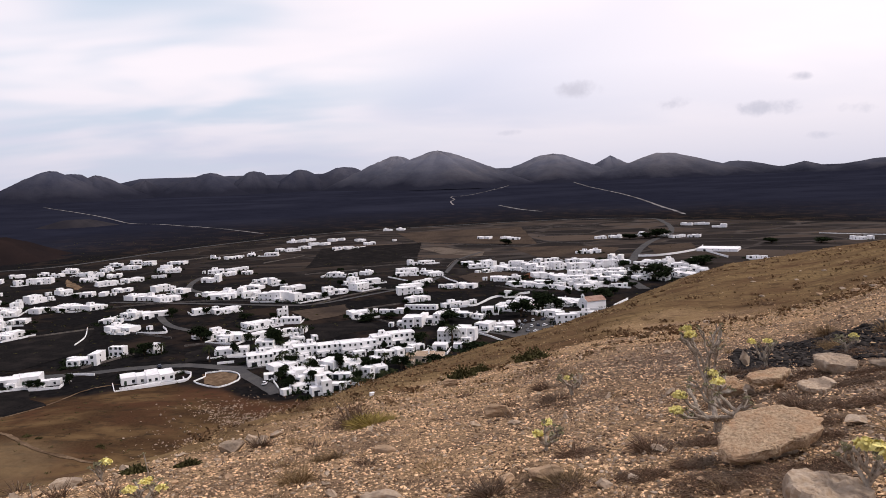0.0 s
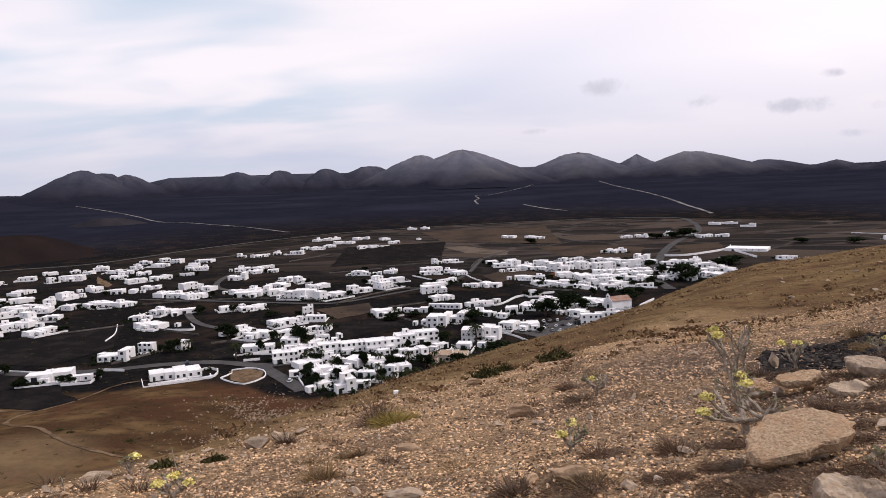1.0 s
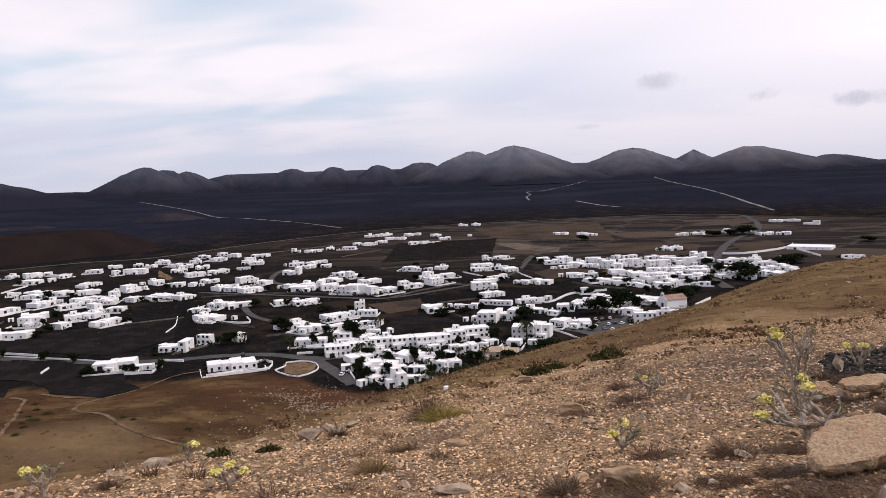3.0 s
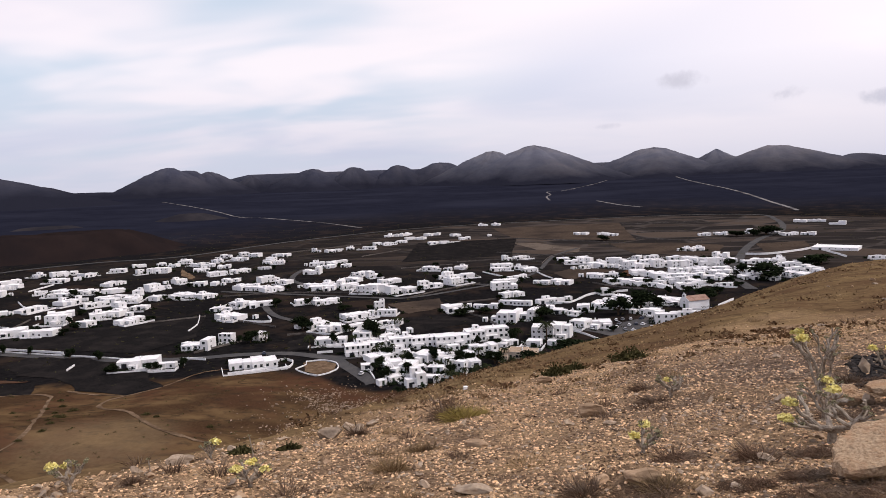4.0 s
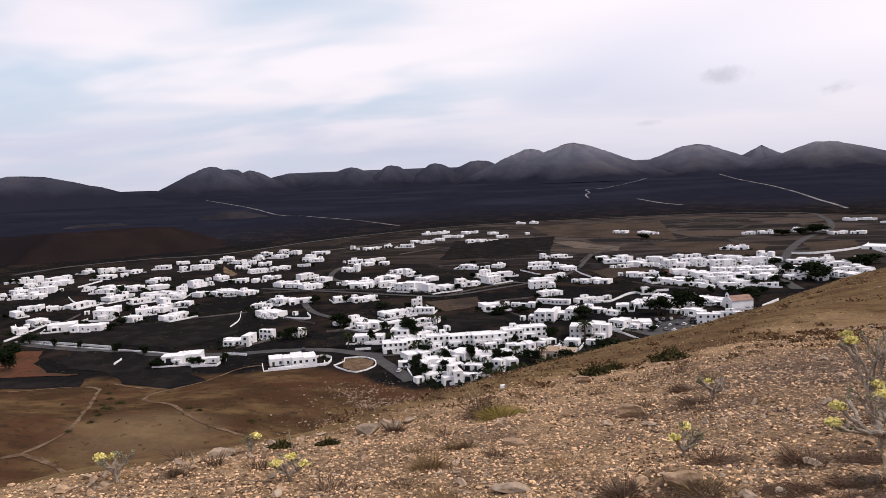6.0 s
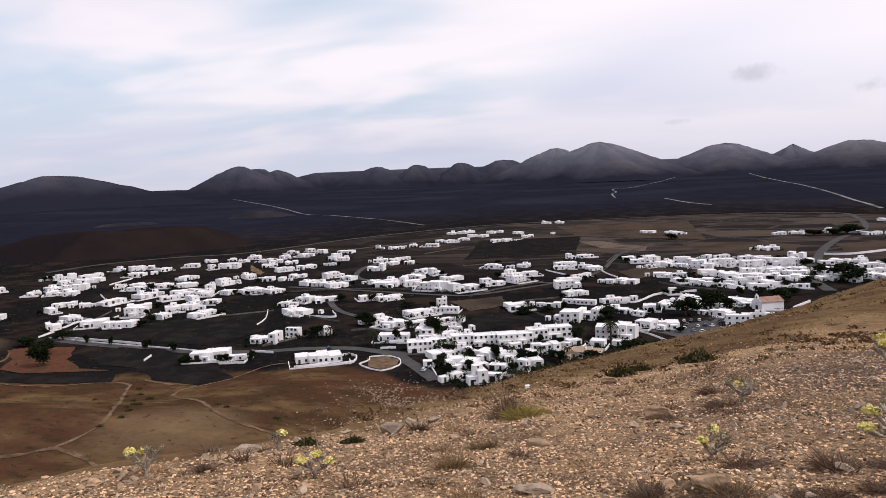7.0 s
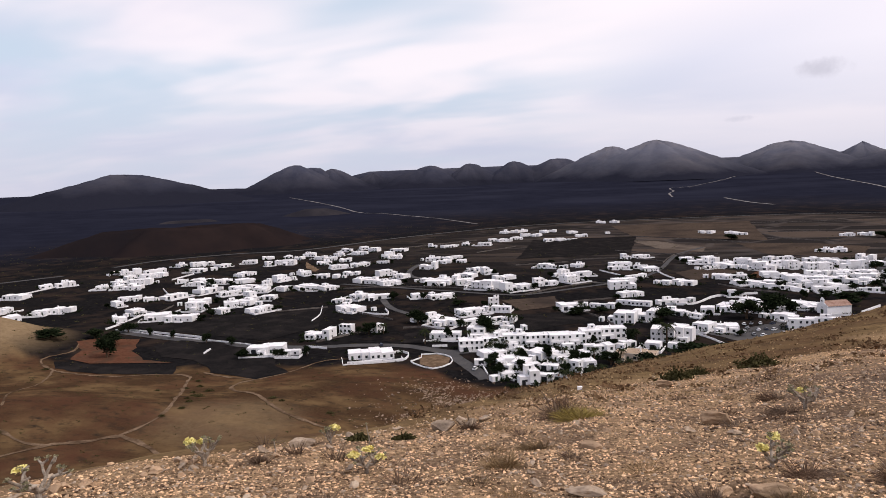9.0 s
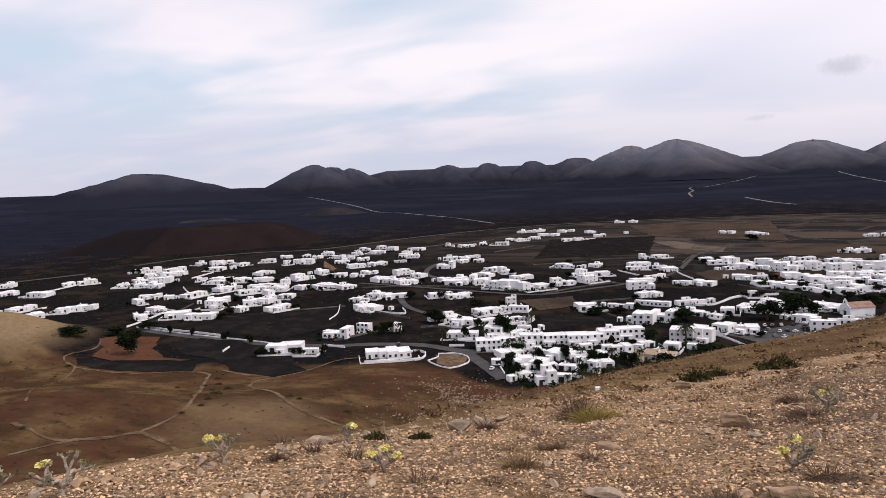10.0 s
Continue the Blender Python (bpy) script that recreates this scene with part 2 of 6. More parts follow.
PALM_LEAF = surface("palm_fronds", (0.015, 0.020, 0.010), (0.032, 0.036, 0.017), 0.4, rough=0.6, vary=0.4)
WOOD = surface("brown_tree_bark", (0.11, 0.075, 0.05), (0.06, 0.042, 0.03), 0.2, rough=0.9)
TYRE = surface("black_rubber", (0.015, 0.015, 0.015), (0.022, 0.022, 0.022), 0.3, rough=0.8)
CAR_WHITE = surface("white_car_paint", (0.72, 0.72, 0.72), (0.68, 0.68, 0.69), 1.0, rough=0.3)
CAR_GREY = surface("silver_car_paint", (0.30, 0.31, 0.33), (0.26, 0.27, 0.29), 1.0, rough=0.3, metal=0.5)
CAR_DARK = surface("dark_blue_car_paint", (0.02, 0.03, 0.06), (0.03, 0.035, 0.06), 1.0, rough=0.3)


def land_material():
    """The land: lava, black gravel, brown earth, dry grass and stony soil, each where it lies."""
    m, nodes, links, p = shade("volcanic_land", 0.95)
    masks = []
    for name in ("cover_hill", "cover_valley"):
        at = nodes.new("ShaderNodeAttribute")
        at.attribute_name = name
        s = nodes.new("ShaderNodeSeparateColor")
        links.new(at.outputs["Color"], s.inputs[0])
        masks += list(s.outputs)[:3]
        if name == "cover_hill":
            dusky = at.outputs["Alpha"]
    stony, grass, earth, picon_to_haze, tilled, rust = masks
    f1, _ = grain(nodes, links, 60.0, 0.3, 0.7, 4.0, 0.55)
    lava = mixed(nodes, links, f1, (0.0118, 0.0130, 0.0212), (0.0165, 0.0179, 0.0285))
    f2, _ = grain(nodes, links, 420.0, 0.46, 0.70, 3.0, 0.5, 3.0, (1, 1.4, 1))
    lava = mixed(nodes, links, f2, lava, (0.0212, 0.0228, 0.0350))
    f3, _ = grain(nodes, links, 3.0, 0.35, 0.65)
    black = mixed(nodes, links, f3, (0.0062, 0.0060, 0.0065), (0.0142, 0.0132, 0.0132))
    f4, _ = grain(nodes, links, 34.0, 0.50, 0.64, 5.0, 0.6, 5.0)
    black = mixed(nodes, links, f4, black, (0.028, 0.020, 0.016))
    f5, _ = grain(nodes, links, 55.0, 0.4, 0.62, 6.0, 0.6, 9.0, (1, 2.2, 1))
    fields = mixed(nodes, links, f5, (0.026, 0.023, 0.022), (0.062, 0.048, 0.040))
    geo = nodes.new("ShaderNodeNewGeometry")
    lay = nodes.new("ShaderNodeMapping")
    lay.inputs["Rotation"].default_value, lay.inputs["Scale"].default_value = (0, 0, 0.35), (0.010, 0.019, 0.0)
    links.new(geo.outputs["Position"], lay.inputs[0])
    for feature in ("F1", "DISTANCE_TO_EDGE"):
        plots = nodes.new("ShaderNodeTexVoronoi")
        plots.feature = feature
        plots.inputs["Scale"].default_value, plots.inputs["Randomness"].default_value = 1.0, 0.75
        links.new(lay.outputs[0], plots.inputs["Vector"])
        if feature == "F1":
            tone = nodes.new("ShaderNodeSeparateColor")
            links.new(plots.outputs["Color"], tone.inputs[0])
            pick_plot = nodes.new("ShaderNodeMapRange")
            pick_plot.inputs["From Min"].default_value, pick_plot.inputs["From Max"].default_value, pick_plot.inputs["To Max"].default_value = 0.35, 0.55, 0.8
            links.new(tone.outputs[0], pick_plot.inputs["Value"])
            fields = mixed(nodes, links, pick_plot.outputs[0], fields, (0.019, 0.017, 0.0165))
            pale_plot = nodes.new("ShaderNodeMapRange")
            pale_plot.inputs["From Min"].default_value, pale_plot.inputs["From Max"].default_value, pale_plot.inputs["To Max"].default_value = 0.8, 0.9, 0.7
            links.new(tone.outputs[1], pale_plot.inputs["Value"])
            fields = mixed(nodes, links, pale_plot.outputs[0], fields, (0.088, 0.066, 0.052))
        else:
            bank = nodes.new("ShaderNodeMapRange")
            bank.inputs["From Min"].default_value, bank.inputs["From Max"].default_value = 0.05, 0.02
            bank.inputs["To Max"].default_value = 0.55
            links.new(plots.outputs["Distance"], bank.inputs["Value"])
            fields = mixed(nodes, links, bank.outputs[0], fields, (0.075, 0.064, 0.058))
    f6, _ = grain(nodes, links, 0.9, 0.3, 0.7, 6.0, 0.7)
    brown = mixed(nodes, links, f6, (0.036, 0.0205, 0.0115), (0.074, 0.0425, 0.0230))
    f7, _ = grain(nodes, links, 24.0, 0.42, 0.64, 5.0, 0.55, 2.0, (1, 1.8, 1))
    brown = mixed(nodes, links, f7, brown, (0.128, 0.080, 0.039))
    f12, _ = grain(nodes, links, 40.0, 0.48, 0.66, 5.0, 0.6, 13.0)
    brown = mixed(nodes, links, f12, brown, (0.072, 0.034, 0.020))
    f13, _ = grain(nodes, links, 7.0, 0.52, 0.70, 6.0, 0.65, 17.0, (1, 2.2, 1))
    brown = mixed(nodes, links, f13, brown, (0.034, 0.024, 0.016))
    f8, _ = grain(nodes, links, 0.35, 0.3, 0.7, 6.0, 0.75)
    dry = mixed(nodes, links, f8, (0.094, 0.061, 0.031), (0.225, 0.153, 0.077))
    f9, _ = grain(nodes, links, 6.0, 0.42, 0.66, 5.0, 0.6, 4.0)
    dry = mixed(nodes, links, f9, dry, (0.098, 0.058, 0.033))
    f14, _ = grain(nodes, links, 1.6, 0.50, 0.68, 6.0, 0.65, 21.0, (1, 1.6, 1))
    dry = mixed(nodes, links, f14, dry, (0.065, 0.042, 0.025))
    f10, raw = grain(nodes, links, 0.06, 0.36, 0.62, 7.0, 0.8)
    soil = mixed(nodes, links, f10, (0.11, 0.068, 0.038), (0.56, 0.375, 0.215))
    f11, _ = grain(nodes, links, 1.3, 0.40, 0.60, 6.0, 0.65, 8.0)
    soil = mixed(nodes, links, f11, soil, mixed(nodes, links, f10, (0.060, 0.038, 0.025), (0.29, 0.196, 0.126)))
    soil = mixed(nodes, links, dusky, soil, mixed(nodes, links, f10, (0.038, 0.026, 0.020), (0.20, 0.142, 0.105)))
    # Black gives way to bluish lava with distance; the blue tone carries the haze.
    c = mixed(nodes, links, picon_to_haze, lava, black)
    c = mixed(nodes, links, tilled, c, fields)
    c = mixed(nodes, links, earth, c, brown)
    tan, _ = grain(nodes, links, 2.5, 0.3, 0.7, 6.0, 0.7, 6.0)
    c = mixed(nodes, links, rust, c, mixed(nodes, links, tan, (0.165, 0.114, 0.064), (0.255, 0.182, 0.106)))
    c = mixed(nodes, links, grass, c, dry)
    c = mixed(nodes, links, stony, c, soil)
    links.new(c, p.inputs["Base Color"])
    b = nodes.new("ShaderNodeBump")
    b.inputs["Distance"].default_value = 0.035
    links.new(stony, b.inputs["Strength"])
    links.new(raw, b.inputs["Height"])
    links.new(b.outputs[0], p.inputs["Normal"])
    return m


LAND = land_material()

# ---- the lie of the land: one sheet, the height at each place of the plan ----
VALLEY = -85.0
SHOULDER = ((-180, -4.0, 30), (-60, -4.5, 45), (-33, -7.5, 45), (-29, -9.2, 42), (-23, -11.1, 38), (-14, -12.7, 33), (-8, -14.3, 29), (0, -16.1, 25),
            (6.6, -17.2, 20), (14, -18.8, 15), (18, -19.3, 13), (24, -20.2, 11), (29, -20.4, 10), (35, -20.9, 9), (41, -20.8, 8.5), (54, -20.0, 8), (180, -10, 8))
SLOPE = ((-180, -2.0, 160), (-60, -3.0, 150), (-33, -4.9, 135), (-30, -5.5, 130), (-26.6, -6.4, 122), (-22.7, -6.9, 116), (-19, -8.1, 108), (-14.5, -10.2, 98), (-9.9, -12.1, 90),
         (-6.6, -13.1, 84), (-3.5, -13.9, 78), (1.2, -15.3, 68), (6.6, -16.8, 54), (11.8, -18.2, 40), (18, -19.4, 24), (24, -20.4, 17), (54, -20.6, 12), (180, -8, 12))
MOUNDS = ((-312, 232, 21, 36, 30), (-120, 175, 3.5, 26, 18), (-165, 165, 4, 30, 18), (-95, 205, 3, 30, 14), (-205, 165, 5, 30, 22))


def knots(table, az):
    a, e, r = np.array(table).T
    return np.interp(az, a, e), np.interp(az, a, r)


def wave(x, y, size, seed=0.0):
    """A smooth uneven swell between -1 and 1."""
    x, y = x / size + seed, y / size - seed * 0.7
    return (np.sin(1.3 * x + 1.7 * np.sin(0.9 * y)) + np.sin(1.1 * y - 0.6 * x + 1.3 * np.sin(1.2 * x + 0.4))
            + 0.6 * np.sin(2.3 * x + 1.9 * y + np.sin(2.1 * y)) + 0.4 * np.sin(3.7 * y - 2.9 * x)) / 3


def plain(x, y):
    x, y = x / 1.25, y / 1.25
    r = np.hypot(x, y)
    z = VALLEY + 125 * (np.clip(r - 700, 0, None) / 3500) ** 1.25
    z = z + wave(x, y, 260, 2) * 5 * np.clip((r - 1900) / 1500, 0, 1)
    for mx, my, h, a, b in MOUNDS:
        z = z + h * np.exp(-((x - mx) / a) ** 2 - ((y - my) / b) ** 2)
    near = np.clip((290 - r) / 60, 0, 1) * np.clip((r - 60) / 60, 0, 1)
    return z + near * (wave(x, y, 38, 5) * 2.0 + wave(x, y, 13, 7) * 0.6)


def height(x, y):
    x, y = np.asarray(x, float), np.asarray(y, float)
    r, az = np.hypot(x, y) + 1e-6, np.degrees(np.arctan2(-x, y))
    (e1, r1), (e2, r2) = knots(SHOULDER, az), knots(SLOPE, az)
    z1, z2 = 1.6 + r1 * np.tan(np.radians(e1)), 1.6 + r2 * np.tan(np.radians(e2))
    inner = z1 * np.clip(r / r1, 0, 1) ** 1.12
    t = np.clip((r - r1) / (r2 - r1), 0, 1)
    hill = np.where(r < r1, inner, z1 + (z2 - z1) * (0.75 * t + 0.25 * t * t))
    over = np.clip(r - r2, 0, None)
    drop = np.tan(np.radians(-e2)) + 0.14
    hill = hill - drop * over * np.clip(over / 12 + 0.35, 0, 1)
    rough = np.clip(r / 4, 0.15, 1)
    hill = hill + rough * (0.035 * wave(x, y, 0.5, 1) + 0.07 * wave(x, y, 1.7, 3)) + np.clip(r / 40 - 0.3, 0, 1) * 0.35 * wave(x, y, 7, 4)
    hill = hill + 0.15 * np.exp(-((x - 0.68) / 0.4) ** 2 - ((y - 5.8) / 0.3) ** 2)
    low = plain(x, y)
    k = 3.0
    return np.maximum(hill, low) + np.where(np.abs(hill - low) < k, (k - np.abs(hill - low)) ** 2 / (4 * k), 0)


def level(x, y):
    return float(height(x, y))


def polar(az, r):
    return -r * math.sin(radians(az)), r * math.cos(radians(az))


# ---- mesh helpers ----
def mesh_from(name, verts, faces, material):
    me = bpy.data.meshes.new(name)
    me.from_pydata(verts, [], faces)
    me.materials.append(material)
    return me


def box(bm, x0, x1, y0, y1, z0, z1, taper=0.0):
    v = [bm.verts.new((x + (taper if x == x0 else -taper) * k, y + (taper if y == y0 else -taper) * k, z))
         for k, z in ((0, z0), (1, z1)) for x, y in ((x0, y0), (x1, y0), (x1, y1), (x0, y1))]
    for q in ((3, 2, 1, 0), (4, 5, 6, 7), (0, 1, 5, 4), (1, 2, 6, 5), (2, 3, 7, 6), (3, 0, 4, 7)):
        bm.faces.new([v[n] for n in q])


def data_of(name, bm, material):
    me = bpy.data.meshes.new(name)
    bm.to_mesh(me)
    bm.free()
    me.materials.append(material)
    return me


def child(name, me, parent, m=None, label=""):
    ob = new(name, me)
    ob.parent = parent
    if m is not None:
        ob.matrix_basis = m
    return tagged(ob, label)


def part(name, bm, material, parent, label=""):
    return child(name, data_of(name, bm, material), parent, None, label)


def tube(points, radii, sides=6):
    """Vertices and faces of a tapered branch along points."""
    verts, faces = [], []
    for n, (q, r) in enumerate(zip(points, radii)):
        way = (Vector(points[min(n + 1, len(points) - 1)]) - Vector(points[max(n - 1, 0)])).normalized()
        side = way.cross(Vector((0.31, 0.95, 0.05))).normalized()
        other = way.cross(side)
        for s in range(sides):
            a = 2 * math.pi * s / sides
            verts.append(tuple(Vector(q) + r * (math.cos(a) * side + math.sin(a) * other)))
        if n:
            b = (n - 1) * sides
            faces += [(b + s, b + (s + 1) % sides, b + sides + (s + 1) % sides, b + sides + s) for s in range(sides)]
    faces.append(tuple(range(len(verts) - sides, len(verts))))
    return verts, faces


def joined(pieces):
    verts, faces = [], []
    for v, f in pieces:
        b = len(verts)
        verts += v
        faces += [tuple(n + b for n in q) for q in f]
    return verts, faces


# ---- the ground ----
def ground_sheet():
    az = np.concatenate([np.arange(-180, -42, 4.0), np.arange(-42, 62, 0.2), np.arange(62, 180, 4.0)])
    r = np.concatenate([[0.35], np.geomspace(0.8, 410, 340), np.geomspace(417, 4950, 150)])
    rad = np.radians(az)
    x, y = -np.outer(r, np.sin(rad)), np.outer(r, np.cos(rad))
    z = height(x, y)
    n, k = len(az), len(r)
    verts = np.stack([x, y, z], -1).reshape(-1, 3)
    rows, cols = np.meshgrid(np.arange(k - 1), np.arange(n), indexing="ij")
    nxt = (cols + 1) % n
    quads = np.stack([rows * n + cols, (rows + 1) * n + cols, (rows + 1) * n + nxt, rows * n + nxt], -1).reshape(-1, 4)
    verts = np.concatenate([verts, [[0.0, 0.0, level(0.0, 0.0)]]])
    faces = [tuple(q) for q in quads.tolist()] + [(k * n, i, (i + 1) % n) for i in range(n)]
    me = mesh_from("ground", verts.tolist(), faces, LAND)
    me.polygons.foreach_set("use_smooth", [True] * len(me.polygons))
    X, Y = verts[:, 0], verts[:, 1]
    R, A = np.hypot(X, Y), np.degrees(np.arctan2(-X, Y))
    (_, r1), (_, r2) = knots(SHOULDER, A), knots(SLOPE, A)
    wob = wave(X, Y, 3.5, 2)
    stony = np.clip((r1 * (0.98 + 0.2 * wob) - R) / (0.2 * r1) + 0.5, 0, 1)
    grass = np.clip((r2 + 45 - R) / 30, 0, 1)
    edge = np.interp(A, [-40, 8, 14, 19, 26, 35, 44, 54, 60], [281, 281, 288, 315, 335, 350, 375, 480, 480]) + 8 * wave(X, Y, 22, 3)
    earth = np.clip((edge - R) / 5, 0, 1)
    road = np.interp(A, [-40, -33, -17, -10, 0, 10, 20, 30, 44, 53, 60], [1240, 1250, 1355, 1388, 1331, 1262, 1125, 1000, 928, 862, 850])
    # Past the road, black fades into bluish lava: distance haze put into the colour.
    picon_to_haze = np.clip((road + 620 + 90 * wave(X, Y, 160, 4) - R) / 620, 0, 1)
    tilled = np.clip((road - R) / 14, 0, 1) * np.clip((np.interp(A, [-40, 2, 8, 20, 30, 60], [1.1, 1.1, 0.75, 0.45, 0.2, 0.0]) * np.clip((R - 600) / 250, 0, 1)), 0, 1)
    rust = np.clip(2.2 * np.exp(-(((X + 390) / 48) ** 2 + ((Y - 290) / 42) ** 2)) - 0.35, 0, 1)
    rust = np.maximum(rust, 0.38 * np.clip(2 * np.exp(-(((X + 153) / 31) ** 2 + ((Y - 209) / 25) ** 2)) - 0.5 + 0.25 * wave(X, Y, 14, 2), 0, 1))
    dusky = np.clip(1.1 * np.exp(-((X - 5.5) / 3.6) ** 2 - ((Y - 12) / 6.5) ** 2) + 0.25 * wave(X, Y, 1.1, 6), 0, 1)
    for name, cols3 in (("cover_hill", (stony, grass, earth, dusky)), ("cover_valley", (picon_to_haze, tilled, rust, np.ones_like(R)))):
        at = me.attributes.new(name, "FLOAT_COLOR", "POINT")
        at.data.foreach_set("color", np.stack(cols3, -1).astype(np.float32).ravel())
    return tagged(new("ground", me), "stony ochre hillside falling to a dark volcanic plain", "ground", kind="structure")


ground = ground_sheet()


# ---- mountains ----
def mountain(az, dist, top, half, flat, material, skew=0.0, label="", seed=0.0, deep=0.75):
    """A volcanic cone: bearing, distance, the height of its top as an angle, its half width and flat summit as angles."""
    cx, cy = polar(az, dist)
    base = level(*polar(az, min(dist, 4300))) - 14
    crest = 1.6 + dist * math.tan(radians(top))
    rb, rt = dist * math.tan(radians(half)), dist * math.tan(radians(flat))
    n, k = 96, 26
    verts, faces = [], []
    for j in range(k):
        t = j / (k - 1)
        for i in range(n):
            a = 2 * math.pi * i / n
            out = 1 + 0.10 * math.sin(3 * a + seed) + 0.07 * math.sin(5 * a + seed * 2.3) + 0.035 * math.sin(11 * a + seed * 4)
            rr = (rt + (rb - rt) * t) * out if t else 0.0
            rr = rr if j else 0.0
            fall = 0.2 * (0.5 + 0.5 * math.cos(math.pi * t)) + 0.8 * (1 - t)
            gully = 1 - 0.02 * math.sin(math.pi * t) * (0.5 + 0.5 * math.sin(17 * a + 3 * math.sin(5 * a + seed) + seed)) - 0.028 * math.sin(math.pi * t) * math.sin(9 * a + seed * 3)
            z = base + (crest - base) * max(fall * gully, 0)
            z += (crest - base) * (1 - t) * (0.022 * math.sin(4 * a + seed * 5) + 0.05 * noise.noise(Vector((rr * math.cos(a) / 55, rr * math.sin(a) / 55, seed))) + 0.028 * noise.noise(Vector((rr * math.cos(a) / 18, rr * math.sin(a) / 18, seed))))
            u, v = rr * math.cos(a) * (1 + skew * math.cos(a)), rr * math.sin(a) * deep
            if cy + v > 4900:
                v = 4900 - cy
            verts.append((u, v, z))
        if j:
            b = (j - 1) * n
            faces += [(b + i, b + n + i, b + n + (i + 1) % n, b + (i + 1) % n) for i in range(n)]
    me = mesh_from("mountain", verts, faces, material)
    me.polygons.foreach_set("use_smooth", [True] * len(me.polygons))
    ob = new("mountain", me)
    ob.matrix_world = pose(cx, cy, 0, 0, 0, az)
    return tagged(ob, label or "hazy grey volcanic mountain beyond the lava plain", "mountain", "volcanic mountains on the skyline")


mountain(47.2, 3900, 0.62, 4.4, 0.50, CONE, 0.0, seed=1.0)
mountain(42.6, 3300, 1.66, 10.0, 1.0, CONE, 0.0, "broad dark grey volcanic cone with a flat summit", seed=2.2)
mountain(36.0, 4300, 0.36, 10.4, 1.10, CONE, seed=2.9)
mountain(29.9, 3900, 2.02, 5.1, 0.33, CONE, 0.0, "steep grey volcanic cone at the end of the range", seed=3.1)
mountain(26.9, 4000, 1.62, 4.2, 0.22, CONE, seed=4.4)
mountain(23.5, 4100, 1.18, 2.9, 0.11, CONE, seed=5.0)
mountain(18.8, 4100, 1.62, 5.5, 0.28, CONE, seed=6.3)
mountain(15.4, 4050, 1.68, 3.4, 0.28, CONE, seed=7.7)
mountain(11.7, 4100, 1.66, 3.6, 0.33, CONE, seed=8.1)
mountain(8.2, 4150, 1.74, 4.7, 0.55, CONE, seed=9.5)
mountain(3.7, 4000, 2.52, 6.0, 0.33, HAZY_CONE, seed=10.2)
mountain(0.3, 3950, 2.87, 8.8, 0.28, HAZY_CONE, 0.0, "highest grey volcanic mountain of the range", seed=11.9)
mountain(-9.2, 4300, 2.15, 7.0, 0.83, HAZY_CONE, seed=12.4)
mountain(-13.8, 4350, 1.87, 3.8, 0.08, HAZY_CONE, seed=13.3)
mountain(-18.0, 4250, 1.97, 6.8, 0.33, HAZY_CONE, seed=14.7)
mountain(-23.4, 4400, 1.04, 4.7, 0.44, HAZY_CONE, seed=15.1)
mountain(-27.9, 4400, 0.80, 3.4, 0.11, HAZY_CONE, seed=16.6)
mountain(-33.2, 4400, 0.82, 6.5, 0.66, HAZY_CONE, seed=17.2)
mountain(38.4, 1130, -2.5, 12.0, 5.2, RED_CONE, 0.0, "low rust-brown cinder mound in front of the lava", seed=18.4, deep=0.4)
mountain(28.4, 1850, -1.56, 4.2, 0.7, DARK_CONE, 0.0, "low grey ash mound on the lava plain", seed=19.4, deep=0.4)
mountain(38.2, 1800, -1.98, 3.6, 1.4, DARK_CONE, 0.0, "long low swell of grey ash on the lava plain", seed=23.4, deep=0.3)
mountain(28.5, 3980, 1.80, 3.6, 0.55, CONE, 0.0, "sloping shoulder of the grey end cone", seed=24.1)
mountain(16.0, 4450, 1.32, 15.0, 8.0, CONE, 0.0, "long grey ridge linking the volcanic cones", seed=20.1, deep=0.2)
mountain(-9.0, 4550, 1.25, 14.0, 9.0, HAZY_CONE, 0.0, "long hazy ridge linking the volcanic cones", seed=21.3, deep=0.2)
mountain(-27.0, 4550, 0.50, 14.0, 8.0, HAZY_CONE, 0.0, "long hazy ridge linking the volcanic cones", seed=22.3, deep=0.2)
WEST_QUARTER = ((-562.0, 628.5, 48.1, 14, 3.84, 33), (-584.6, 613.9, 11.5, 14, 3.86, 52), (-540.5, 581.3, 11.9, 14, 3.73, 51), (-520.0, 594.0, 26.8, 14, 3.84, 32), (-515.0, 540.2, 11.2, 14, 3.84, 39), (-493.1, 545.3, 23.0, 14, 3.86, 50),
    (-492.8, 515.8, 9.7, 14, 3.84, 48), (-475.3, 514.9, 18.1, 14, 3.86, 56), (-428.9, 460.1, 18.0, 14, 3.29, 51), (-416.9, 433.3, 6.1, 14, 3.84, 30), (-373.3, 404.2, 10.1, 14, 3.84, 51), (-364.2, 379.4, 9.0, 14, 3.86, 30),
    (-340.7, 390.3, 17.7, 14, 3.84, 45), (-317.8, 387.0, 22.2, 14, 3.86, 34), (-394.8, 473.0, 21.8, 13.8, 3.2, 48), (-532.9, 686.4, 17.7, 14, 3.84, 29),)
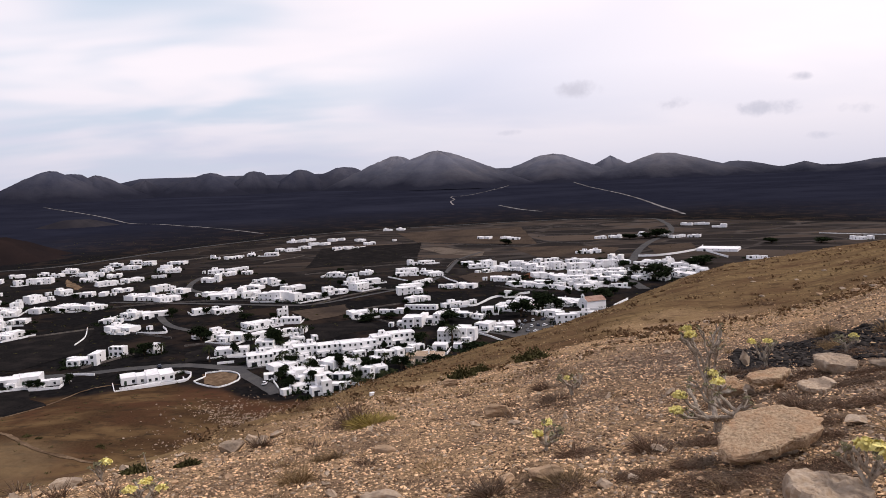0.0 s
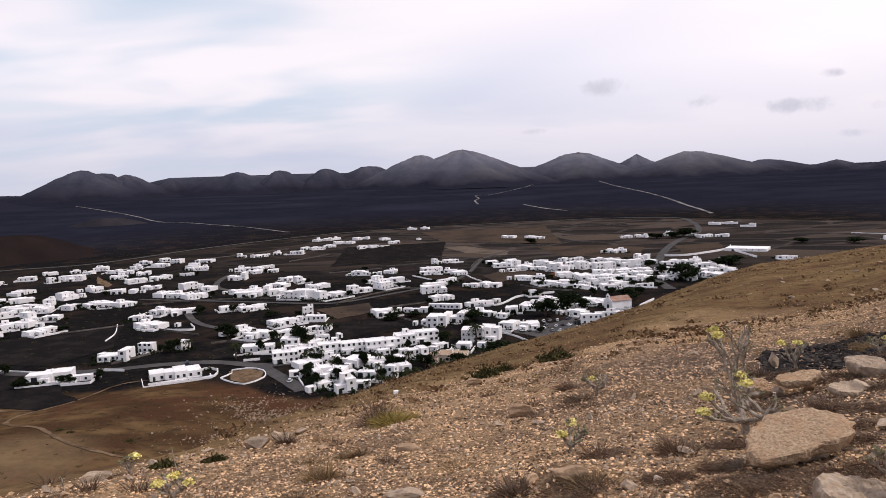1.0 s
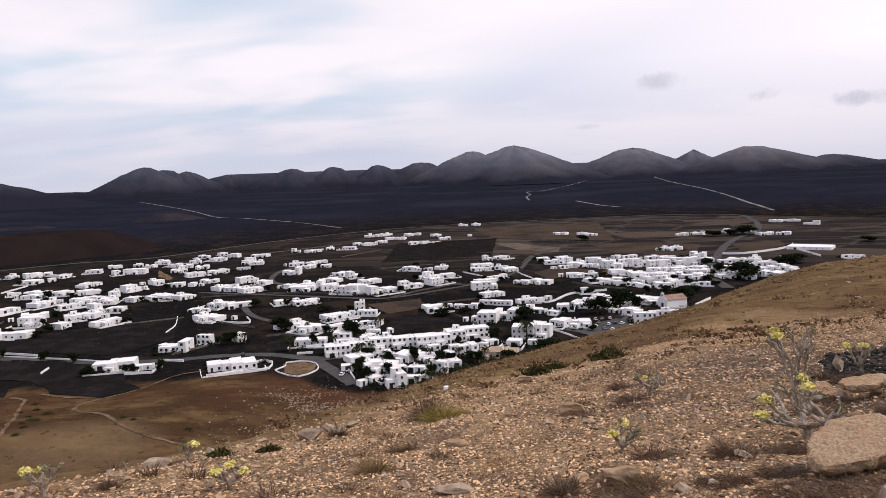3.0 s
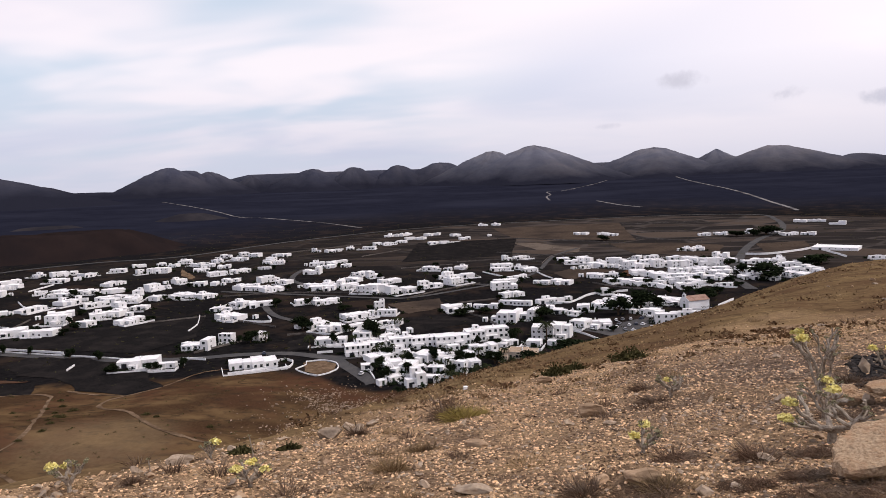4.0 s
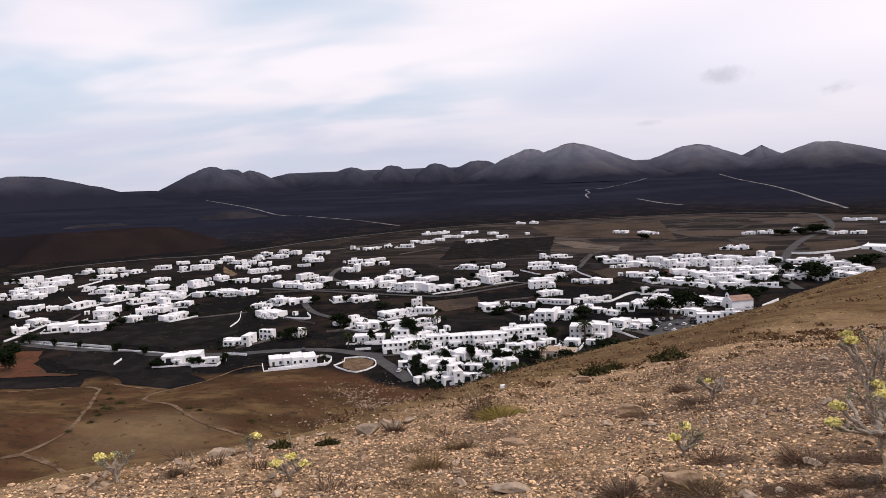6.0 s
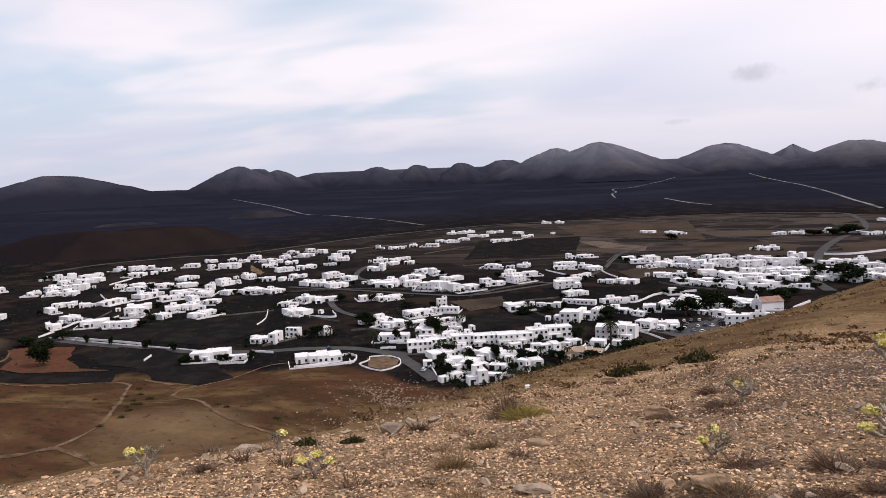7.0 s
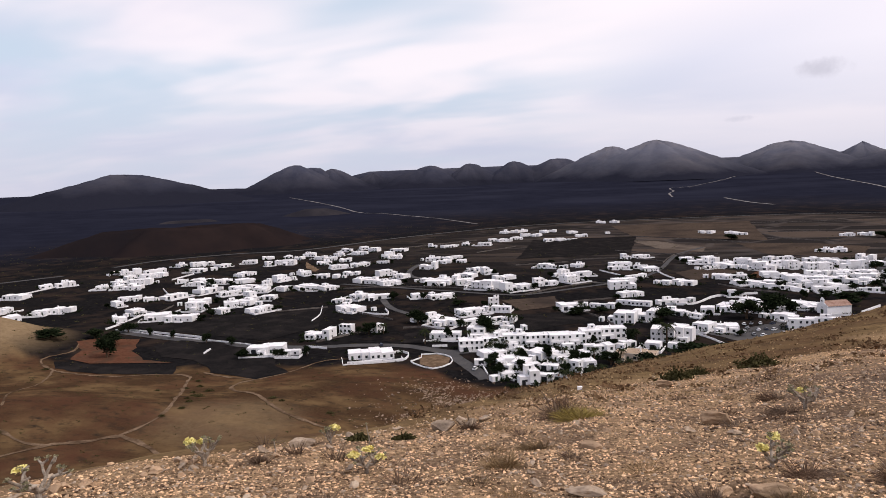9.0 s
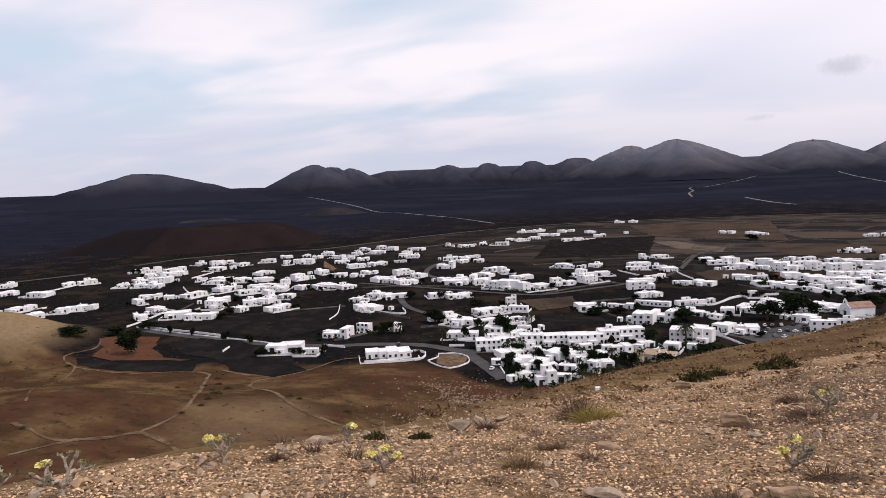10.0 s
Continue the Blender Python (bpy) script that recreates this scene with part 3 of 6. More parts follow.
WEST_QUARTER_B = ((-497.9, 639.3, 18.2, 14, 3.84, 29), (-528.9, 704.5, 7.2, 14, 3.73, 50), (-495.4, 682.3, 17.2, 14, 3.84, 40), (-482.3, 718.5, 18.2, 14, 3.84, 42), (-432.3, 561.3, 20.7, 14, 3.84, 46), (-424.2, 544.1, 18.8, 11.2, 3.2, 42),
    (-407.7, 559.4, 17.0, 14, 3.86, 40), (-415.8, 608.8, 24.1, 14, 3.84, 47), (-383.5, 561.5, 19.4, 14, 3.84, 25), (-379.2, 512.8, 9.6, 5.5, 5.77, 27), (-386.8, 500.3, 23.7, 14, 3.84, 51), (-352.8, 491.2, 16.6, 6.1, 3.2, 27),
    (-362.5, 526.7, 26.1, 14, 3.41, 43), (-320.1, 473.6, 6.6, 14, 6.43, 38), (-351.9, 451.5, 18.3, 14, 3.84, 51), (-335.5, 426.6, 14.8, 14, 3.18, 24),)
WEST_QUARTER_C = ((-305.2, 415.2, 10.5, 14, 3.84, 49), (-316.5, 442.7, 11.1, 14, 3.86, 22), (-308.6, 450.9, 14.2, 14, 3.84, 25), (-280.8, 426.2, 19.5, 14.0, 3.2, 41), (-482.8, 760.2, 15.3, 14, 3.84, 18), (-422.1, 702.1, 24.5, 14, 3.84, 26),
    (-459.0, 769.0, 10.3, 14, 3.86, 17), (-434.7, 755.2, 11.8, 14, 3.84, 25), (-440.9, 793.7, 16.0, 14, 3.84, 33), (-351.0, 617.7, 13.0, 14, 3.84, 38), (-352.1, 575.3, 17.0, 14, 3.84, 44), (-343.4, 536.0, 7.0, 10.1, 6.1, 37),
    (-314.7, 519.1, 13.6, 14, 3.84, 44), (-300.3, 529.5, 18.7, 14, 3.86, 34), (-334.7, 514.4, 12.5, 14, 3.86, 37), (-197.3, 352.4, 4.7, 10.8, 3.2, 42),)
WEST_QUARTER_D = ((-204.8, 315.1, 20.7, 14, 3.84, 41), (-187.4, 312.1, 9.4, 5.5, 2.6, 35),)
NORTH_QUARTER = ((-442.3, 800.1, 12.0, 14, 3.86, 20), (-408.1, 761.8, 15.9, 14, 3.86, 23), (-397.5, 794.4, 13.3, 14, 3.84, 13), (-412.9, 849.8, 14.9, 14, 3.84, 12), (-378.6, 815.7, 22.1, 14, 3.86, 16), (-399.9, 873.3, 11.8, 14, 3.86, 29),
    (-370.0, 844.2, 14.6, 14, 3.84, 15), (-335.3, 846.5, 22.4, 14, 3.84, 17), (-326.3, 783.7, 14.9, 14, 3.84, 36), (-307.3, 769.1, 11.6, 14, 3.34, 26), (-373.5, 705.4, 17.5, 14, 3.84, 41), (-339.2, 674.0, 19.9, 14, 3.84, 22),
    (-386.6, 748.0, 14.8, 14, 3.84, 31), (-360.5, 734.4, 14.4, 14, 3.86, 34), (-320.6, 689.9, 20.1, 14, 3.86, 29), (-303.3, 713.0, 15.1, 6.2, 3.2, 31),)
NORTH_QUARTER_B = ((-312.1, 596.8, 22.5, 14, 3.84, 23), (-298.2, 620.0, 17.0, 11.1, 3.2, 34), (-275.9, 525.0, 15.7, 14, 3.84, 36), (-290.6, 523.6, 10.5, 14, 3.89, 33), (-262.7, 569.6, 16.0, 14, 3.84, 33), (-248.8, 561.9, 16.2, 14, 3.86, 15),
    (-258.3, 614.1, 20.5, 14, 3.84, 18), (-232.6, 558.0, 18.6, 14, 3.84, 36), (-236.0, 600.9, 14.2, 14, 3.48, 7), (-196.7, 580.2, 25.9, 13.6, 3.2, 14), (-231.9, 666.4, 18.6, 14, 7.32, 27), (-231.1, 717.2, 16.6, 14, 3.38, 31),
    (-251.9, 740.2, 17.2, 14, 3.84, 32), (-231.0, 760.5, 17.5, 7.3, 3.2, 8), (-212.4, 722.2, 11.3, 10.4, 3.2, 29), (-305.3, 889.6, 6.6, 5.5, 2.69, 14),)
NORTH_QUARTER_C = ((-278.6, 889.3, 22.9, 14, 3.84, 25), (-261.3, 913.4, 10.0, 14, 3.86, 24), (-237.5, 917.2, 22.5, 14, 3.84, 23), (-227.7, 966.2, 30.5, 14, 3.84, -1), (-237.3, 1094.8, 32.5, 14, 3.84, 25), (-219.7, 1109.5, 19.9, 14, 3.86, 24),
    (-205.8, 993.6, 17.8, 14, 3.84, 3), (-186.0, 558.1, 23.3, 14, 3.8, 31), (-175.6, 569.9, 10.5, 14, 6.88, 25), (-174.2, 606.2, 19.4, 14, 3.84, 11), (-165.7, 568.6, 17.2, 14, 3.84, 11), (-174.2, 647.7, 8.9, 14, 3.75, 1),
    (-140.9, 539.4, 17.2, 12.0, 6.1, 1), (-133.1, 536.9, 17.1, 14, 7.32, 18), (-117.6, 530.6, 12.0, 14, 6.81, 25), (-135.3, 592.6, 20.3, 14, 3.84, 17),)
NORTH_QUARTER_D = ((-159.9, 630.9, 11.5, 14, 6.24, 0), (-163.3, 491.5, 18.3, 12.1, 3.2, 13), (-218.9, 484.6, 35.2, 14, 3.84, 10), (-235.8, 464.6, 9.2, 9.9, 3.2, 31), (-113.9, 464.0, 7.2, 5.5, 2.76, 5),)
LOWER_TOWN = ((-190.7, 350.7, 16.5, 13.4, 3.22, 15), (-181.5, 366.6, 8.9, 5.5, 5.2, 21), (-163.1, 370.7, 6.5, 7.3, 4.93, 28), (-216.6, 435.0, 10.0, 14, 3.84, 30), (-206.7, 434.1, 10.3, 11.5, 3.2, 11), (-142.8, 314.1, 23.7, 14, 3.77, 10),
    (-123.0, 435.3, 20.3, 13.2, 3.2, 24), (-140.4, 407.2, 13.4, 9.7, 3.2, 27), (-127.6, 397.8, 15.6, 14, 3.4, 4), (-114.2, 398.5, 13.7, 8.5, 3.22, 20), (-117.6, 362.2, 17.9, 11.7, 3.2, 31), (-100.7, 409.7, 13.9, 7.3, 3.2, 22),
    (-91.0, 410.7, 7.9, 10.6, 3.25, 7), (-87.5, 371.1, 10.8, 6.3, 3.2, 21), (-86.9, 385.1, 8.2, 5.6, 3.22, 8), (-96.1, 338.9, 13.4, 9, 5.7, 19),)
LOWER_TOWN_B = ((-85.8, 345.1, 12.5, 9, 5.72, 19), (-75.6, 351.5, 13.0, 9, 5.75, 19), (-63.9, 355.3, 14.4, 9, 5.7, 19), (-52.3, 357.7, 12.0, 9, 5.72, 19), (-43.9, 360.3, 9.7, 9, 5.75, 19), (-37.4, 368.2, 10.9, 9, 5.77, 19),
    (-26.8, 374.7, 15.5, 9, 5.7, 19), (-81.7, 325.9, 12.7, 13.4, 3.2, 22), (-71.7, 311.7, 9.7, 14, 3.82, -1), (-70.2, 301.9, 8.0, 5.3, 3.22, 4), (-63.1, 308.3, 7.4, 14, 3.86, 16), (-55.9, 285.9, 8.9, 9.1, 6.1, 6),
    (-49.2, 290.9, 7.7, 6.1, 3.2, 18), (-57.5, 327.7, 9.4, 14, 3.89, 5), (-48.2, 327.2, 11.0, 11.8, 3.2, -1), (-44.1, 319.1, 7.4, 5.5, 2.92, 21),)
LOWER_TOWN_C = ((-37.6, 330.4, 8.9, 5.5, 2.79, -8), (-35.4, 313.9, 12.0, 8.6, 3.22, 1), (-27.9, 334.6, 10.2, 9.3, 6.1, 0), (-35.4, 345.6, 6.0, 5.5, 3.01, 1), (-37.3, 303.5, 5.0, 5.5, 2.6, -2), (-60.3, 458.1, 15.1, 14, 3.84, 11),
    (-38.3, 463.6, 17.5, 6.3, 3.2, 9), (-18.4, 474.1, 24.5, 6.8, 3.22, 6), (-23.1, 417.2, 16.8, 14, 6.54, 11), (-9.8, 426.9, 14.0, 14, 6.44, 5), (4.5, 445.9, 18.8, 12.7, 3.2, 12), (0.4, 372.8, 12.3, 14, 7.32, 8),
    (10.3, 375.7, 12.0, 14, 7.34, 11), (-4.4, 354.6, 7.7, 8.3, 3.2, 9), (-71.7, 334.0, 9.8, 6.2, 3.22, -2), (-57.7, 308.1, 6.0, 5.5, 2.62, 19),)
LOWER_TOWN_D = ((-49.5, 306.9, 8.4, 5.5, 2.65, 17), (-46.4, 345.8, 6.6, 5.5, 3.05, 3), (-66.9, 292.5, 6.3, 5.5, 2.6, 17), (-83.1, 309.5, 6.7, 5.5, 2.65, 28), (-21.1, 350.6, 6.0, 5.5, 2.6, 16), (-17.3, 355.7, 8.5, 5.5, 3.13, 16),
    (27.6, 399.6, 25.1, 14, 3.84, -13), (20.4, 436.5, 8.2, 5.5, 2.6, -8), (5.9, 481.9, 22.6, 7.3, 3.2, 3),)
MIDDLE_QUARTER = ((-192.7, 1039.7, 33.4, 14, 3.84, 5), (-175.3, 1100.2, 29.4, 14, 3.84, 17), (-144.8, 965.7, 31.7, 14, 3.84, 4), (-134.1, 1080.0, 16.3, 14, 3.84, 15), (-113.8, 1022.4, 18.1, 14, 3.84, 1), (-105.0, 1263.3, 17.8, 14, 3.84, -9),
    (-81.2, 1266.8, 17.8, 14, 3.86, 8), (-78.6, 1061.9, 6.6, 5.5, 3.16, 12), (61.3, 1046.9, 23.0, 14, 3.84, -8), (93.7, 1037.3, 16.5, 14, 3.84, -19), (103.8, 1017.8, 19.8, 14, 3.86, -2), (-108.5, 677.9, 22.3, 14, 3.84, 17),
    (-92.6, 671.6, 9.0, 6.2, 3.2, 16), (-88.3, 614.1, 15.3, 10.6, 3.2, 21), (-71.4, 621.5, 22.0, 14, 3.25, -2), (-93.2, 562.1, 21.1, 10.3, 6.1, -5),)
MIDDLE_QUARTER_B = ((-107.9, 541.0, 12.2, 14, 3.84, 24), (-74.3, 581.1, 15.5, 14, 3.77, 20), (-39.5, 691.1, 22.5, 14, 3.84, -2), (-36.9, 746.6, 9.9, 10.1, 3.2, 7), (-21.4, 761.1, 18.1, 11.0, 3.22, -3), (-39.1, 662.8, 21.7, 9.6, 3.2, 16),
    (-11.2, 653.4, 14.4, 14, 3.56, -4), (-30.5, 582.1, 20.6, 11.4, 3.2, 11), (-21.6, 605.2, 21.5, 6.2, 3.22, 15), (-30.0, 547.1, 21.7, 14, 3.25, -2), (-22.8, 509.9, 18.0, 14, 3.84, 16), (24.7, 733.8, 12.9, 14, 3.22, 2),
    (38.4, 707.4, 29.9, 14, 3.84, -17), (41.4, 667.1, 13.0, 5.5, 2.73, 4), (55.8, 677.7, 19.7, 14, 3.84, -19), (49.5, 605.8, 20.3, 14, 3.55, 8),)
MIDDLE_QUARTER_C = ((62.8, 605.9, 9.7, 9.9, 3.2, -20), (17.7, 569.8, 17.6, 14, 3.84, -7), (47.3, 516.7, 5.5, 5.5, 4.44, -10), (43.7, 465.1, 18.6, 14, 3.25, 8),)
EAST_QUARTER = ((73.4, 701.8, 14.8, 14, 3.55, -2), (84.4, 680.7, 21.6, 10.8, 6.1, -12), (87.8, 661.3, 18.8, 14, 7.32, 0), (109.5, 738.3, 28.9, 10.0, 3.2, 0), (106.4, 679.2, 32.3, 14, 6.79, -14), (119.3, 686.7, 21.9, 14, 3.84, -19),
    (143.4, 719.0, 32.2, 14, 3.84, -16), (130.4, 663.6, 21.2, 14, 3.86, -20), (155.7, 699.2, 22.5, 14, 3.86, -18), (159.5, 671.6, 21.6, 14, 7.32, -18), (184.6, 731.6, 15.8, 14, 3.4, -6), (180.0, 690.3, 17.1, 14, 3.84, -20),
    (91.1, 612.0, 29.1, 14, 3.84, -13), (107.5, 596.6, 29.8, 14, 3.86, -6), (132.6, 627.2, 26.9, 12.0, 3.2, -26), (126.2, 594.6, 24.2, 14, 3.55, -26),)
EAST_QUARTER_B = ((152.8, 633.6, 27.3, 14, 3.54, -6), (142.6, 586.6, 28.4, 14, 3.84, -1), (153.9, 611.7, 18.5, 14, 3.86, -1), (100.7, 559.2, 25.8, 5.5, 3.08, -19), (119.1, 561.4, 22.8, 13.8, 3.2, -17), (131.2, 548.0, 32.7, 5.5, 3.05, -5),
    (90.5, 545.3, 17.5, 5.5, 2.96, -18), (75.6, 573.0, 27.3, 11.0, 3.2, 5), (79.3, 483.3, 28.3, 12.3, 3.2, -14), (90.0, 472.3, 12.6, 11.5, 3.22, -20), (72.4, 408.6, 13.2, 8.3, 6.1, -15), (87.4, 428.6, 18.6, 6.5, 3.2, -21),
    (42.2, 458.9, 14.5, 14.0, 3.2, 8), (56.4, 464.4, 12.3, 14, 3.84, -3), (184.3, 629.8, 27.5, 14, 3.84, -3), (211.1, 685.5, 20.2, 14, 3.66, -4),)
EAST_QUARTER_C = ((221.0, 680.3, 15.0, 14, 3.84, -32), (224.9, 654.7, 20.3, 14, 3.86, -33), (238.7, 668.7, 22.3, 13.1, 6.1, -12), (183.2, 610.9, 26.9, 5.5, 2.6, -22), (208.0, 626.2, 34.5, 14, 3.86, -23), (168.7, 580.0, 15.8, 12.9, 3.2, -3),
    (209.4, 592.2, 19.7, 14, 3.28, -28), (225.6, 982.2, 15.8, 14, 3.84, -9), (250.1, 982.0, 24.3, 14, 3.86, -23), (289.2, 994.7, 17.3, 14, 3.84, -30), (315.7, 980.6, 18.4, 5.5, 3.03, -23), (337.6, 954.0, 45.4, 14, 3.84, -6),
    (173.5, 806.4, 25.9, 14, 3.84, 1), (422.1, 1142.7, 48.3, 14, 3.84, -12), (437.6, 1079.8, 23.2, 9.5, 3.2, -18),)
FAR_WEST = ((-592.1, 456.1, 17.4, 14, 3.84, 47), (-647.8, 501.5, 15.2, 14, 3.84, 43), (-551.3, 457.3, 23.3, 14, 3.84, 36), (-578.5, 526.0, 32.7, 14, 3.84, 34), (-496.2, 393.5, 22.4, 14, 3.34, 60), (-455.2, 363.7, 23.3, 14, 3.84, 42),
    (-427.0, 338.1, 10.2, 9.0, 3.2, 47), (-420.0, 344.0, 7.6, 5.5, 2.6, 59), (-446.1, 400.7, 30.7, 14, 3.84, 39),)
EAST_EDGE = ((520.0, 844.0, 25.8, 14, 3.84, -37), (321.3, 696.7, 21.5, 5.8, 3.2, -30),)

# ---- pieces of land cover, roads and walls ----
OPEN_LAND, ROAD_LINES = [], []


def field(corners, material, label):
    """A field laid on the ground, following it."""
    OPEN_LAND.append(corners)
    bm = bmesh.new()
    bm.faces.new([bm.verts.new((x, y, 0)) for x, y in corners])
    bmesh.ops.triangulate(bm, faces=bm.faces[:])
    for _ in range(4):
        bmesh.ops.subdivide_edges(bm, edges=[e for e in bm.edges if e.calc_length() > 9], cuts=1, use_grid_fill=True)
    bmesh.ops.triangulate(bm, faces=bm.faces[:])
    edge = [v for v in bm.verts if v.is_boundary]
    for v in edge:
        v.co.x += 2.2 * noise.noise(v.co / 11 + Vector((0, 0, 5)))
        v.co.y += 2.6 * noise.noise(v.co / 11 + Vector((9, 0, 0)))
    for v in bm.verts:
        v.co.z = level(v.co.x, v.co.y) + 0.22
    bmesh.ops.recalc_face_normals(bm, faces=bm.faces[:])
    return tagged(new("field", data_of("field", bm, material)), label, "field", kind="structure")


def smooth_line(points, step):
    """Points at even steps along a soft curve through the given ones."""
    q = [np.array(points[0], float)] + [np.array(p, float) for p in points] + [np.array(points[-1], float)]
    out = []
    for a, b, c, d in zip(q, q[1:], q[2:], q[3:]):
        n = max(1, int(np.linalg.norm(c - b) / step))
        for t in np.arange(n) / n:
            out.append(0.5 * (2 * b + (c - a) * t + (2 * a - 5 * b + 4 * c - d) * t * t + (3 * b - a - 3 * c + d) * t ** 3))
    return np.array(out + [q[-1]])


def road(points, width, material, category, label):
    line = smooth_line(points, 5.0 if width > 3 else 3.0)
    ROAD_LINES.append(line)
    way = np.gradient(line, axis=0)
    side = np.stack([-way[:, 1], way[:, 0]], -1) / np.linalg.norm(way, axis=1)[:, None]
    far = np.hypot(*line.T)
    bend = np.random.default_rng(len(line))
    wobble = 1 + (0.3 if width < 3 else 0.05) * bend.normal(size=len(line)).clip(-1.5, 1.5)
    line = line + side * (bend.normal(size=(len(line), 1)) * (0.25 if width < 3 else 0.0))
    verts = []
    for p, s, r, k in zip(line, side, far, wobble):
        for u in (-0.5, 0.5):
            x, y = p + s * u * width * k
            verts.append((x, y, level(x, y) + 0.09 + 0.0003 * r))
    faces = [(2 * n, 2 * n + 1, 2 * n + 3, 2 * n + 2) for n in range(len(line) - 1)]
    return tagged(new(category, mesh_from(category, verts, faces, material)), label, category, kind="structure")


# ---- fields, roads and tracks ----
field([(-360, 378), (-291, 409), (-235, 445), (-208, 379), (-221, 339), (-324, 357)], PICON, "black volcanic gravel field with bare surface")
field([(-145, 367), (-123, 382), (-113, 367), (-112, 349), (-136, 343)], PICON, "black gravel field beside the road")
field([(-92, 429), (-56, 447), (-42, 417), (-76, 382)], PICON, "black gravel plot among white houses")
field([(-178, 981), (-35, 1014), (-34, 798), (-156, 750)], PICON, "wide black gravel field behind the houses")
field([(0, 457), (37, 505), (65, 513), (18, 453)], PICON, "black gravel strip below a white wall")
field([(-310, 275), (-286, 275.5), (-260, 279), (-239, 285), (-225, 266.5), (-253, 261.5), (-278, 259.5), (-298, 265)], PICON, "black gravel strip on the brown valley floor")
field([(-281, 316), (-280, 332), (-243, 330), (-202, 311), (-171, 279), (-180, 268), (-209, 272), (-226, 288), (-258, 296)], PICON, "black gravel field on the valley floor")
field([(-330, 310), (-327, 327), (-303, 330), (-284, 304), (-263, 288), (-243, 286.5), (-260, 280.5), (-287, 277), (-304, 279), (-315, 297)], RED_SOIL, "patch of red volcanic earth")
field([(77, 644), (95, 665), (89, 616), (68, 604)], RED_SOIL, "reddish bare plot among houses")
field([(-113, 484), (-76, 505), (-67, 468), (-90, 446)], FIELD, "brown fallow field among houses")
field([(11, 636), (42, 682), (67, 645), (24, 588)], FIELD, "brown fallow field beside a lane")
field([(-85, 1203), (140, 1242), (128, 940), (-39, 1015)], FIELD, "brown fallow field along the main road")
field([(-36, 942), (-6, 943), (50, 866), (44, 813), (-5, 857)], PALE_FIELD, "pale sandy strip among dark fields")
field([(-411, 730), (-355, 657), (-350, 640), (-380, 673)], PALE_TRACK, "pale tan plot at the village edge")
field([(258, 863), (320, 880), (300, 802), (239, 762)], FIELD, "brown fallow field by the junction road")
field([(88, 907), (170, 900), (220, 860), (191, 767), (106, 783)], FIELD, "brown fallow field below the junction")
field([(20, 393), (40, 373), (56, 390), (86, 424), (74, 436), (38, 402)], ASPHALT, "grey asphalt car park below the church")
field([(-113, 304), (-105, 299), (-99, 307), (-102, 318), (-110, 323), (-118, 320)], PALE_TRACK, "oval of bare tan ground inside a low wall")
road([(-684, 520), (-648, 597)], 9, ASPHALT, "road", "grey main road skirting the village")
road([(-645, 670), (-630, 741), (-569, 812), (-484, 865), (-395, 1047), (-233, 1234), (-7, 1325), (259, 1368), (393, 1314), (392, 1208), (367, 1096)], 9, ASPHALT, "road", "grey main road skirting the village")
road([(367, 1096), (333, 1005), (284, 926), (239, 829), (197, 713), (171, 639), (158, 591), (155, 527)], 9, ASPHALT, "road", "grey road leading into the village")
road([(811, 4572), (754, 4030), (684, 3386), (661, 2995), (640, 2670), (621, 2396), (592, 2110), (563, 1886), (528, 1655), (509, 1507), (490, 1384)], 8, GREY_TRACK, "track", "pale road climbing the lava plain")
road([(-1574, 2682), (-1205, 2257), (-973, 1961), (-791, 1708), (-691, 1642), (-600, 1562), (-477, 1447), (-344, 1287)], 6, GREY_TRACK, "track", "pale track crossing the lava")
road([(31, 2085), (25, 2291), (40, 2434), (35, 2652), (121, 2778), (360, 3663)], 6, GREY_TRACK, "track", "pale zigzag track on the lava")
road([(162, 1966), (199, 1760), (237, 1648)], 8, GREY_TRACK, "track", "pale track on the lava")
road([(-337, 346), (-283, 335), (-230, 326), (-186, 328), (-162, 336), (-134, 339), (-107, 330), (-92, 333)], 7, ASPHALT, "road", "grey street along the lower houses")
road([(-107, 330), (-87, 304), (-75, 288)], 7, ASPHALT, "road", "grey street ending at the slope")
road([(-123, 382), (-139, 406), (-183, 444), (-211, 490)], 5, ASPHALT, "road", "narrow grey lane between houses")
road([(-207, 585), (-233, 613), (-247, 653), (-253, 699), (-248, 723)], 6, ASPHALT, "road", "curved grey lane between houses")
road([(-278, 556), (-235, 544), (-180, 528), (-124, 511), (-98, 512), (-65, 545), (-41, 570)], 5, ASPHALT, "road", "grey lane between black plots and houses")
road([(-59, 575), (-30, 578), (-4, 648), (7, 727), (18, 792), (47, 864)], 4.5, ASPHALT, "road", "grey lane winding past small fields")
road([(-216, 161), (-209, 169), (-203, 176), (-191, 182), (-186, 187), (-176, 186), (-163, 180), (-150, 171)], 1.7, PALE_TRACK, "track", "pale dirt track over the valley floor")
road([(-239, 181), (-227, 178), (-213, 174), (-203, 176)], 1.3, PALE_TRACK, "track", "faint dirt track over the valley floor")
road([(-186, 187), (-181, 197), (-181, 206), (-188, 221), (-207, 251), (-216, 265), (-233, 265), (-252, 258), (-279, 258), (-299, 263), (-318, 275), (-316, 293), (-325, 307)], 1.4, PALE_TRACK, "track", "pale dirt track up the valley")
road([(-213, 272), (-197, 268), (-180, 267), (-184.5, 261), (-180, 248), (-163, 240), (-150, 229), (-137, 220), (-124, 215.5), (-112, 213)], 1.5, PALE_TRACK, "track", "winding pale dirt track")
road([(-180, 267), (-172, 277), (-163, 303), (-148, 309)], 1.2, PALE_TRACK, "track", "pale path along the edge of a black field")
